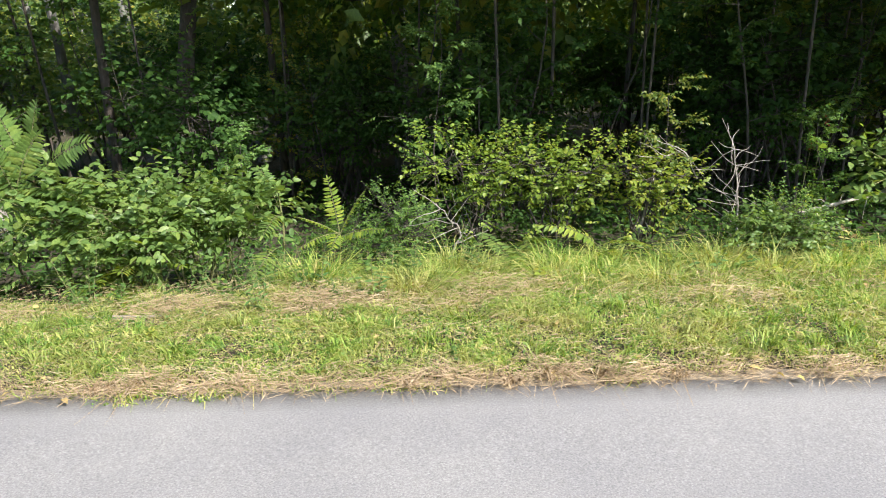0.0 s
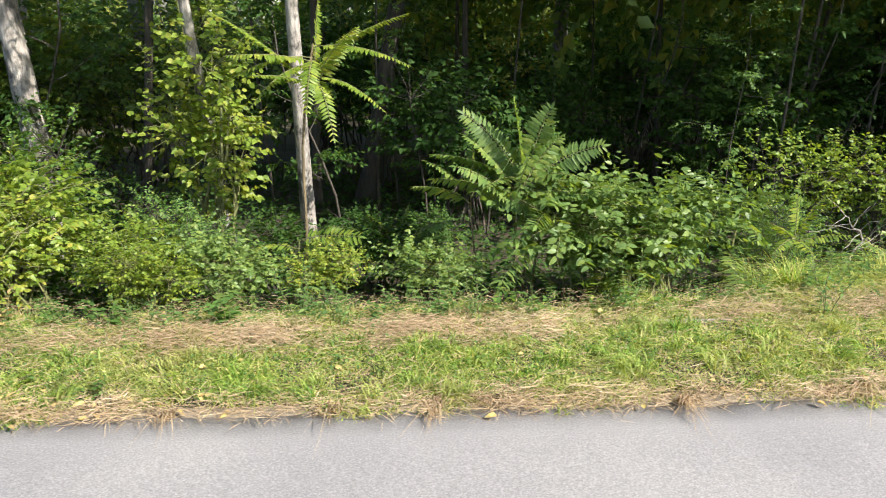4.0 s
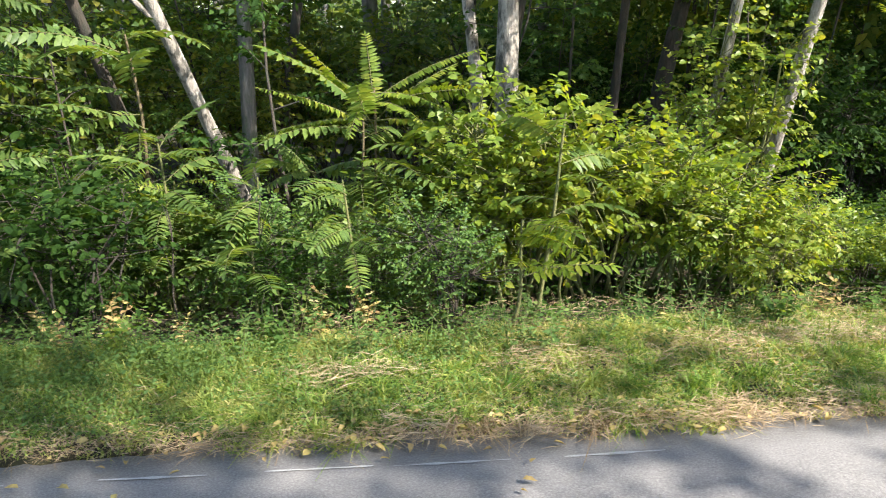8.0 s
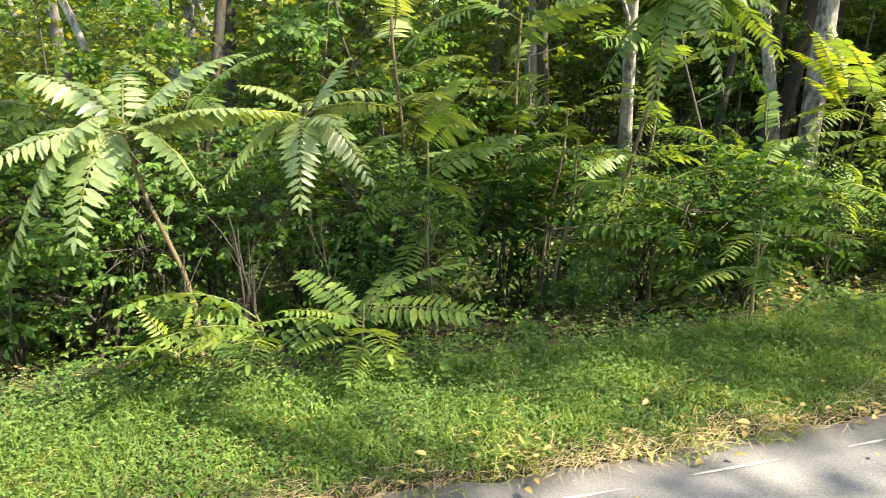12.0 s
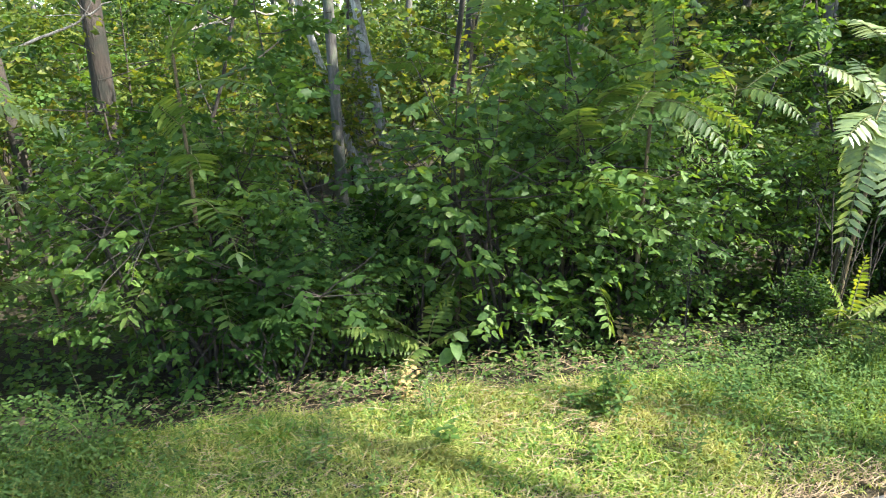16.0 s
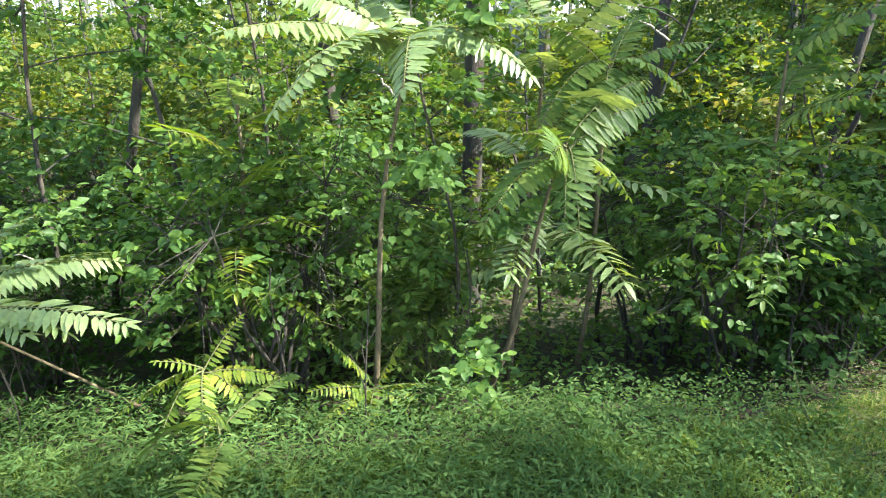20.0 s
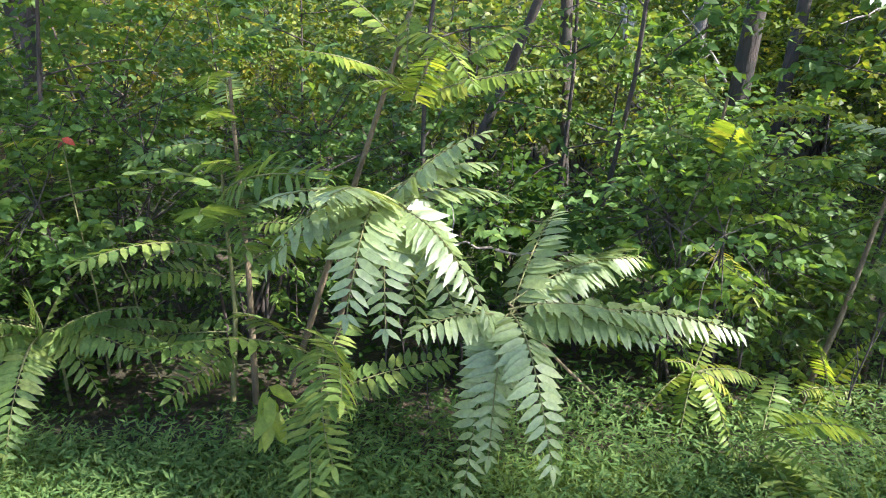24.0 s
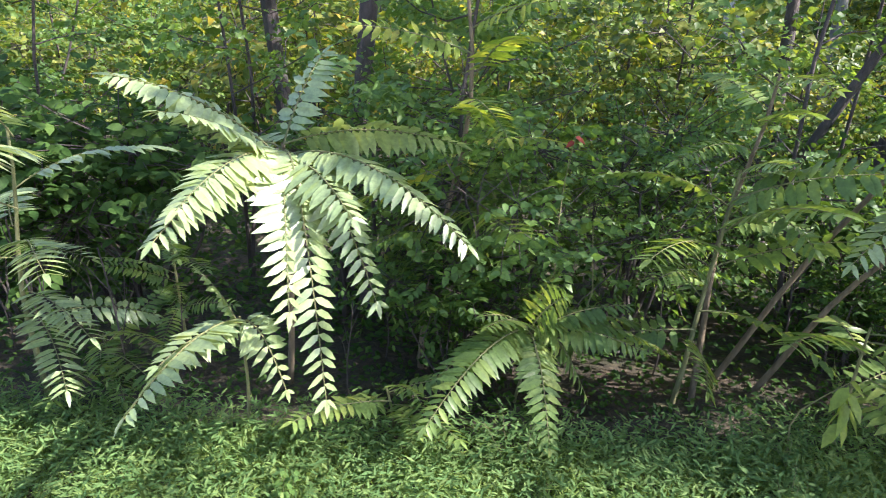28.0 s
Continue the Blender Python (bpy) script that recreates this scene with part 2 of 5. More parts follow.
def blades(base, lean, height, width):
    """Grass blades that bend over, three triangles each."""
    n = len(base)
    az = rng.uniform(0, 2 * np.pi, n)
    side = np.stack([np.cos(az), np.sin(az), np.zeros(n)], 1) * np.asarray(width)[:, None] / 2
    up = np.array([0, 0, 1.0])
    h = np.asarray(height)[:, None]
    mid = base + up * h * 0.6 + lean * h * 0.28
    tip = base + up * h * (1 - 0.35 * np.linalg.norm(lean, axis=1, keepdims=True)) + lean * h
    v = np.stack([base - side, base + side, mid - side * 0.7, mid + side * 0.7, tip], 1).reshape(-1, 3)
    f = np.array([[0, 1, 3], [0, 3, 2], [2, 3, 4]])
    return v, (np.arange(n)[:, None, None] * 5 + f[None]).reshape(-1, 3)


def tube(points, radii, sides=7):
    """A round, tapered limb along points."""
    pts = np.asarray(points, float)
    d = unit(np.gradient(pts, axis=0))
    ref = np.array([0.3, 0.2, 0.93]) if abs(d[0, 2]) < 0.8 else np.array([1.0, 0.1, 0.0])
    a = unit(np.cross(d, ref))
    b = np.cross(d, a)
    ang = np.arange(sides) * 2 * np.pi / sides
    ring = a[:, None] * np.cos(ang)[None, :, None] + b[:, None] * np.sin(ang)[None, :, None]
    v = (pts[:, None] + ring * np.asarray(radii)[:, None, None]).reshape(-1, 3)
    f = []
    for i in range(len(pts) - 1):
        for k in range(sides):
            p, q = i * sides + k, i * sides + (k + 1) % sides
            f += [(p, q, q + sides), (p, q + sides, p + sides)]
    return v, np.array(f)


def joined(pieces):
    vs, ts, n = [], [], 0
    for v, t in pieces:
        vs.append(v)
        ts.append(t + n)
        n += len(v)
    return np.concatenate(vs), np.concatenate(ts)


# ---- the lie of the land ----
EDGE_X = (-60, -40, -30, -26, -24, -22.5, -20, -18, -16, -14, -12, -10, -8, -4, 2, 10, 40)
EDGE_Y = (34, 17.0, 10.4, 7.7, 6.55, 5.75, 4.65, 4.05, 3.75, 3.42, 3.17, 2.99, 2.86, 2.75, 2.75, 2.80, 3.4)
WOOD_X = (-60, -26, -24, -22.6, -20, -18, -16, -14, -12, -9, -7.5, -6, -3, -1, 0.0, 1.5, 3, 40)
WOOD_S = (0.5, 0.5, 0.5, 0.58, 0.72, 0.80, 0.80, 0.72, 0.72, 0.66, 0.82, 0.92, 1.06, 1.3, 1.75, 1.9, 1.7, 2.0)


def smooth_at(x, xs, ys):
    x = np.asarray(x, float)
    return sum(np.interp(x + o, xs, ys) for o in (-0.9, -0.45, 0, 0.45, 0.9)) / 5


def edge_y(x):
    return smooth_at(x, EDGE_X, EDGE_Y)


def slant(x):
    g = (edge_y(np.asarray(x) + 0.2) - edge_y(np.asarray(x) - 0.2)) / 0.4
    return 1 / np.sqrt(1 + g * g)


def off_edge(x, y):
    """Metres from the road's edge towards the wood."""
    return (np.asarray(y) - edge_y(x)) * slant(x)


def at_off(x, s):
    """The y at s metres from the road's edge."""
    return edge_y(x) + np.asarray(s) / slant(x)


def wood_s(x):
    return smooth_at(x, WOOD_X, WOOD_S)


def waves(x, y):
    return (np.sin(1.7 * x + 0.6 * y) * np.sin(1.3 * y - 0.4 * x + 1.1) + 0.6 * np.sin(3.9 * x - 2.1 * y) * np.sin(3.1 * y + 0.8)) * 0.5


def ground_z(x, y):
    x, y = np.asarray(x, float), np.asarray(y, float)
    s = off_edge(x, y)
    low = np.interp(s, (-30, -9, -6.2, -5.6, 0, 0.06, 0.5, 0.9, 1.5, 2.4, 3.6, 6, 12, 25, 80), (0.6, 0.1, 0.0, -0.03, -0.03, 0.012, 0.03, 0.0, -0.14, -0.36, -0.58, -0.85, -1.3, -2.2, -4))
    high = np.interp(s, (-30, -9, -6.2, -5.6, 0, 0.06, 0.6, 1.4, 2.4, 4, 7, 12, 25, 80), (0.6, 0.1, 0.0, -0.03, -0.03, 0.012, 0.05, 0.02, -0.08, -0.3, -0.65, -1.1, -2.1, -4))
    k = np.clip((-18.2 - x) / 2.2, 0, 1)
    amp = np.interp(s, (-7, -6, 0, 0.3, 1.5, 6), (0.03, 0.0, 0.0, 0.014, 0.03, 0.12))
    return low * (1 - k) + high * k + amp * waves(x, y)


def build_ground():
    xs = np.concatenate([np.linspace(-140, -36, 18)[:-1], np.linspace(-36, 14, 260), np.linspace(14, 130, 16)[1:]])
    ss = np.concatenate([np.linspace(-110, -12, 14)[:-1], np.linspace(-12, -0.2, 24)[:-1], np.linspace(-0.2, 4, 60)[:-1], np.linspace(4, 16, 40)[:-1], np.linspace(16, 140, 24)])
    X, S = np.meshgrid(xs, ss, indexing="ij")
    Y = edge_y(X) + S
    V = np.stack([X, Y, ground_z(X, Y)], -1).reshape(-1, 3)
    n, m = len(xs), len(ss)
    i, j = np.meshgrid(np.arange(n - 1), np.arange(m - 1), indexing="ij")
    a = (i * m + j).ravel()
    ob = new("ground", mesh_of("ground", V, np.stack([a, a + m, a + m + 1, a + 1], 1), SOIL, True))
    tagged(ob, "brown soil and leaf litter of the verge and wood floor", "ground", kind="structure")
    xs = np.arange(-60, 24, 0.06)
    ragged = 0.035 * np.sin(xs * 2.3) * np.sin(xs * 0.9 + 1) + 0.012 * np.sin(xs * 7.7 + 2 * np.sin(xs)) + rng.normal(0, 0.010, len(xs))
    cols = [-5.7, -5.4, -4, -2.7, -1.3, -0.5, -0.2, 0.0]
    V = []
    for c in cols:
        s = c + (ragged if c == 0.0 else ragged * 0.5 if c == -5.7 else 0)
        z = 0.004 + 0.035 * (1 - ((c + 2.8) / 2.9) ** 2) * 0.6
        V.append(np.stack([xs, at_off(xs, s), np.full(len(xs), z)], 1))
    top = np.stack(V, 1)
    low = top[:, [0, -1]].copy()
    low[:, :, 2] -= 0.06
    V = np.concatenate([low[:, :1], top, low[:, 1:]], 1)
    n, m = V.shape[:2]
    i, j = np.meshgrid(np.arange(n - 1), np.arange(m - 1), indexing="ij")
    a = (i * m + j).ravel()
    road = new("road", mesh_of("road", V.reshape(-1, 3), np.stack([a, a + m, a + m + 1, a + 1], 1), ASPHALT))
    tagged(road, "pale grey worn asphalt road with a ragged grassy edge", "road", kind="structure")


build_ground()

# ---- plants: builders ----


def twig_leaves(starts, ways, count, spread, size, aspect, r, up_bias=0.6, droop=0.15, fold=0.18, fine=False):
    """Leaves set left and right along twigs. starts, ways: k x 3 (ways as long as the twigs)."""
    k = len(starts)
    f = (np.arange(count) + 0.6) / count
    base = starts[:, None] + ways[:, None] * f[None, :, None]
    w = unit(ways)
    side = unit(np.cross(w, np.array([0.05, 0.03, 1.0])))
    sign = np.where(np.arange(count) % 2 == 0, 1.0, -1.0)
    along = side[:, None] * sign[None, :, None] * spread + w[:, None] * 0.6 + r.normal(0, 0.28, (k, count, 3))
    along[:, :, 2] -= 0.32
    normal = np.array([0, 0, 1.0]) * up_bias + r.normal(0, 0.34, (k, 1, 3)) + r.normal(0, 0.22, (k, count, 3)) + np.array([0.16, -0.42, 0.0])
    L = size * r.uniform(0.6, 1.15, (k, count)) * (1.05 - 0.35 * np.abs(f - 0.5))[None]
    n = k * count
    if fine:
        return fine_leaflets(base.reshape(n, 3), along.reshape(n, 3), normal.reshape(n, 3), L.ravel(), L.ravel() * aspect)
    return leaves(base.reshape(n, 3), along.reshape(n, 3), normal.reshape(n, 3), L.ravel(), L.ravel() * aspect, fold, droop)


def wander(a, b, n, jitter, r):
    t = np.linspace(0, 1, n)[:, None]
    p = a * (1 - t) + b * t
    a1, a2, f1, f2 = r.normal(0, 1, 3), r.normal(0, 0.5, 3), r.uniform(0, 6), r.uniform(0, 6)
    j = (a1 * np.sin(2.4 * t + f1) + a2 * np.sin(6.0 * t + f2)) * jitter * np.sin(np.pi * t)
    return p + j


def make_shrub(name, label, seed, width, depth, height, twigs, per_twig, size, aspect, mat, stem_mat, category="shrub", hollow=0.62, top=1.0, fine=False, foot=0.42):
    """A bush: bent stems from one root, and leafy twigs that make an uneven crown."""
    r = np.random.default_rng(seed)
    root = new(name)
    tagged(root, label, category)
    lobes = [(r.uniform(-0.35, 0.35) * width, r.uniform(-0.3, 0.3) * depth, r.uniform(foot, 0.84) * height * top, r.uniform(0.15, 0.29)) for _ in range(13)]
    per = np.array([l[3] ** 2 for l in lobes])
    pick = r.choice(len(lobes), twigs, p=per / per.sum())
    d = unit(r.normal(0, 1, (twigs, 3)))
    rad = r.uniform(hollow, 1.0, twigs) ** 0.6
    c = np.array([l[:3] for l in lobes])[pick]
    e = np.array([[l[3] * width, l[3] * depth, l[3] * height] for l in lobes])[pick]
    starts = c + d * rad[:, None] * e
    starts[:, 2] = np.maximum(starts[:, 2], 0.05 + r.uniform(0, 0.12, twigs))
    out = unit(d * np.array([1, 1, 0.45]) + np.array([0, 0, 0.22]) + r.normal(0, 0.35, (twigs, 3)))
    ways = out * (per_twig * size * 0.40 * r.uniform(0.7, 1.25, twigs))[:, None]
    v, t = twig_leaves(starts, ways, per_twig, 0.8, size, aspect, r, fine=fine)
    tagged(part("foliage", mesh_of("foliage", v, t, mat), root), kind="stuff")
    twig_tubes = []
    for x, y, z, q in lobes:
        root_at = np.array([r.normal(0, 0.10) * width, r.normal(0, 0.10) * depth, -0.12])
        me = mesh_of("stem", *tube(wander(root_at, np.array([x, y, z]), 6, 0.05, r), np.linspace(0.013, 0.005, 6) * (0.6 + height * 0.4), 5), stem_mat, True)
        part("stem", me, root)
    for i in range(0, twigs, 3):
        l = lobes[pick[i]]
        twig_tubes.append(tube(wander(np.array(l[:3]), starts[i] + ways[i], 4, 0.02, r), np.linspace(0.005, 0.0018, 4), 4))
    v, t = joined(twig_tubes)
    tagged(part("twig", mesh_of("twig", v, t, stem_mat, True), root), kind="stuff")
    return root


ribs, rib_of = [], {}


def frond_mesh(name, seed, length, pairs, leaflet, mat, arch=0.35, aspect=0.33):
    """A feather leaf: arched midrib with pairs of pointed leaflets, along +y."""
    r = np.random.default_rng(seed)
    f = np.linspace(0, 1, 12)
    rib = np.stack([0.03 * length * np.sin(f * 3 + r.uniform(0, 6)), length * f * (1 - 0.10 * arch * f), length * arch * (0.55 * f - 0.95 * f * f)], 1)
    ribs.append(mesh_of("midrib", *tube(rib, np.linspace(0.0042, 0.0014, 12), 5), STEM_GREEN, True))
    pieces = []
    g = np.linspace(0.16, 0.985, pairs)
    base = np.stack([np.interp(g, f, rib[:, k]) for k in range(3)], 1)
    way = unit(np.stack([np.interp(g, f, np.gradient(rib[:, k])) for k in range(3)], 1))
    side = unit(np.cross(way, np.array([0, 0, 1.0])))
    for sgn in (1, -1):
        n = pairs
        al = side * sgn + way * (0.10 + 0.42 * g[:, None] ** 2) + r.normal(0, 0.09, (n, 3)) - np.array([0, 0, 0.12])
        nm = np.array([0, 0, 1.0]) + side * sgn * 0.18 + r.normal(0, 0.16, (n, 3))
        L = leaflet * (1.0 - 0.55 * np.abs(g - 0.42) ** 1.3) * r.uniform(0.88, 1.1, n)
        b = base + way * r.normal(0, 0.004, (n, 1))
        pieces.append(fine_leaflets(b, al, nm, L, L * aspect))
    pieces.append(fine_leaflets(base[-1:], way[-1:], np.array([[0, 0, 1.0]]), np.array([leaflet * 0.7]), np.array([leaflet * 0.7 * aspect])))
    v, t = joined(pieces)
    me = mesh_of(name, v, t, mat)
    rib_of[me.name] = ribs[-1]
    return me


def fine_leaflets(base, along, normal, L, Wd):
    """Lance-shaped leaflets with a folded, drooping blade, eight triangles each."""
    along = unit(along)
    side = unit(np.cross(along, normal))
    up = np.cross(side, along)
    L, Wd = L[:, None], Wd[:, None]
    rows = []
    for f, w, d in ((0.22, 0.9, 0.0), (0.6, 0.86, 0.04)):
        m = base + along * L * f - up * L * d
        rows += [m + side * Wd / 2 * w + up * Wd * 0.10, m, m - side * Wd / 2 * w + up * Wd * 0.10]
    tip = base + along * L - up * L * 0.12
    v = np.stack([base, *rows, tip], 1).reshape(-1, 3)
    f = np.array([[0, 2, 1], [0, 3, 2], [1, 2, 5], [1, 5, 4], [2, 3, 6], [2, 6, 5], [4, 5, 7], [5, 6, 7]])
    return v, (np.arange(len(base))[:, None, None] * 8 + f[None]).reshape(-1, 3)


def aim(at, way, twist=0.0):
    """A pose whose +y points along way, with its top kept upward."""
    y = Vector(way).normalized()
    x = y.cross(Vector((0, 0, 1)))
    x = x.normalized() if x.length > 1e-3 else Vector((1, 0, 0))
    m = Matrix((x, y, x.cross(y))).transposed().to_4x4()
    return Matrix.Translation(at) @ m @ pose(0, 0, 0, 0, twist, 0)


FRONDS = [frond_mesh("frond", 100 + i, 0.62, 13 + i % 3, 0.125, LEAF_FROND, 0.25 + 0.12 * (i % 4)) for i in range(5)]
FRONDS_GLOSSY = [frond_mesh("frond", 140 + i, 0.72, 16 + i % 3, 0.145, LEAF_GLOSSY, 0.3 + 0.15 * (i % 4), 0.27) for i in range(5)]
FRONDS_LIME = [frond_mesh("frond", 180 + i, 0.55, 12 + i % 3, 0.115, LEAF_YELLOW, 0.25 + 0.12 * (i % 3)) for i in range(3)]
FROND_SETS = {"frond": FRONDS, "glossy": FRONDS_GLOSSY, "lime": FRONDS_LIME}


def feather_plant(seed, x, y, height, count, size=1.0, style="frond", lean=(0.0, 0.0), toward=None, label="", spread=1.0, low=0.55, base=None):
    """A young tree with a thin stem and a whorl of feather leaves."""
    r = np.random.default_rng(seed)
    root = new("feather_leaf_sapling")
    z0 = float(ground_z(x, y)) if base is None else base
    root.location = (x, y, z0)
    words = {"frond": "green", "glossy": "blue-green glossy", "lime": "sunlit yellow-green"}[style]
    tagged(root, label or f"{words} feather-leaved sapling growing at the wood's edge", "sapling", "feather-leaved saplings")
    top = np.array([lean[0], lean[1], height])
    pts = wander(np.array([0, 0, -0.15]), top, 9, 0.025 * height, r)
    part("stem", mesh_of("stem", *tube(pts, np.linspace(0.016, 0.006, 9) * (0.6 + 0.35 * height), 6), STEM if height > 1.4 else STEM_GREEN, True), root)
    for i in range(count):
        f = low + (1 - low) * (i + 0.5) / count if count > 1 else 1.0
        p = [float(np.interp(f, np.linspace(0, 1, 9), pts[:, k])) for k in range(3)]
        az = i * 2.4 + r.uniform(-0.4, 0.4)
        if toward is not None and r.random() < 0.55:
            az = toward + r.normal(0, 0.7)
        rise = (f - 0.45) * 1.0 + r.uniform(-0.35, 0.3)
        way = (math.cos(az) * spread, math.sin(az) * spread, rise)
        me = FROND_SETS[style][int(r.integers(len(FROND_SETS[style])))]
        k = size * float(r.uniform(0.72, 1.12))
        ob = part("frond", me, root, m=aim(p, way, float(r.normal(0, 18))) @ Matrix.Scale(k, 4))
        part("midrib", rib_of[me.name], ob)
    return root


def make_sapling(name, seed, height, twigs, per_twig, size, aspect, mat, bark, trunk_r=0.03, crown_from=0.15, width=1.0, label="", fine=False):
    """A slender understorey tree: trunk, limbs and leafy twigs."""
    r = np.random.default_rng(seed)
    root = new(name)
    tagged(root, label, "young tree", "understorey trees")
    pts = wander(np.array([0, 0, -0.25]), np.array([r.normal(0, 0.2) * height * 0.4, r.normal(0, 0.12) * height * 0.3, height]), 10, 0.045 * height, r)
    pieces = [tube(pts, np.linspace(trunk_r, trunk_r * 0.2, 10), 7)]
    limbs = 12
    starts, ways = [], []
    for i in range(limbs):
        f = crown_from + (1 - crown_from) * (i + 0.5) / limbs
        p = np.array([np.interp(f, np.linspace(0, 1, 10), pts[:, k]) for k in range(3)])
        az = i * 2.4 + r.uniform(-0.5, 0.5)
        reach = width * r.uniform(0.55, 1.1) * (1.15 - 0.6 * f)
        e = p + np.array([math.cos(az) * reach, math.sin(az) * reach, reach * r.uniform(0.05, 0.6)])
        limb = wander(p, e, 6, 0.05, r)
        pieces.append(tube(limb, np.linspace(trunk_r * 0.35, 0.003, 6), 5))
        for _ in range(twigs // limbs):
            g = r.uniform(0.2, 1.0)
            q = np.array([np.interp(g, np.linspace(0, 1, 6), limb[:, k]) for k in range(3)])
            starts.append(q + r.normal(0, 0.04, 3))
            w = unit((e - p)[None])[0] * 0.6 + r.normal(0, 0.6, 3)
            w[2] = w[2] * 0.5 - 0.05
            ways.append(w / np.linalg.norm(w) * per_twig * size * 0.42 * r.uniform(0.7, 1.2))
    v, t = twig_leaves(np.array(starts), np.array(ways), per_twig, 0.85, size, aspect, r, 0.8, fine=fine)
    part("crown", mesh_of("crown", v, t, mat), root)
    part("trunk", mesh_of("trunk", *joined(pieces), bark, True), root)
    return root


def make_crown(seed, radius, height, count, size, mat):
    """A tall tree's leafy top: tufts of leaves with gaps between."""
    r = np.random.default_rng(seed)
    tufts = count // 12
    d = unit(r.normal(0, 1, (tufts, 3)))
    rad = r.uniform(0.25, 1.0, (tufts, 1)) ** 0.5
    lump = 0.75 + 0.35 * np.sin(d[:, :1] * 5 + seed) * np.sin(d[:, 1:2] * 4 + d[:, 2:] * 3)
    starts = d * rad * lump * np.array([radius, radius, height / 2])
    ways = unit(d * 0.7 + r.normal(0, 0.6, (tufts, 3))) * size * 4
    v, t = twig_leaves(starts, ways, 12, 0.9, size, 0.62, r, 0.7)
    return mesh_of("crown", v, t, mat)


CROWN_DENSE = make_crown(39, 2.5, 4.6, 3600, 0.22, LEAF_FAR)
CROWNS = [make_crown(31 + i, 2.5, 4.6, 2800, 0.22, LEAF_FAR) for i in range(3)]


def tall_tree(x, y, lean, radius, height, bark, crown, label, crown_at=0.72, crown_size=1.0, seed=0, base=None, split=False):
    """A forest tree: tapered trunk with root flare, a few limbs, a crown high up."""
    r = np.random.default_rng(1000 + seed)
    root = new("tree")
    root.location = (x, y, float(ground_z(x, y)) if base is None else base)
    tagged(root, label, "tree", "trees of the wood")
    n = 16
    f = np.linspace(0, 1, n)
    bow = (0.006 if radius > 0.05 else 0.03) * height
    pts = np.stack([lean[0] * height * f + bow * np.sin(f * 5 + seed) * 0.25, lean[1] * height * f + bow * np.cos(f * 4 + seed) * 0.2, height * f - 0.3 * (1 - f)], 1)
    pts[:, :2] -= pts[:1, :2]
    rad = radius * (1 - 0.72 * f) * (1 + 0.45 * np.exp(-f * height / 0.35)) * (1 + 0.05 * np.sin(f * 40 + seed) + 0.03 * np.sin(f * 93 + 2 * seed))
    pieces = [tube(pts, rad, 12)]
    for i in range(6):
        g = 0.45 + 0.5 * i / 6
        p = np.array([np.interp(g, f, pts[:, k]) for k in range(3)])
        az = i * 2.2 + seed
        e = p + np.array([math.cos(az), math.sin(az), 0.8]) * r.uniform(0.8, 1.8)
        limb = tube(wander(p, e, 6, 0.08, r), np.linspace(radius * 0.35, 0.01, 6), 6)
        if split:
            part("limb", mesh_of("limb", *limb, bark, True), root)
        else:
            pieces.append(limb)
    part("trunk", mesh_of("trunk", *joined(pieces), bark, True), root)
    if crown is not None:
        p = [float(np.interp(crown_at, f, pts[:, k])) for k in range(3)]
        part("crown", CROWN_DENSE if crown == 9 else CROWNS[crown], root, m=Matrix.Translation(p) @ pose(0, 0, 0, 0, 0, 57 * seed) @ Matrix.Scale(crown_size, 4))
    return root


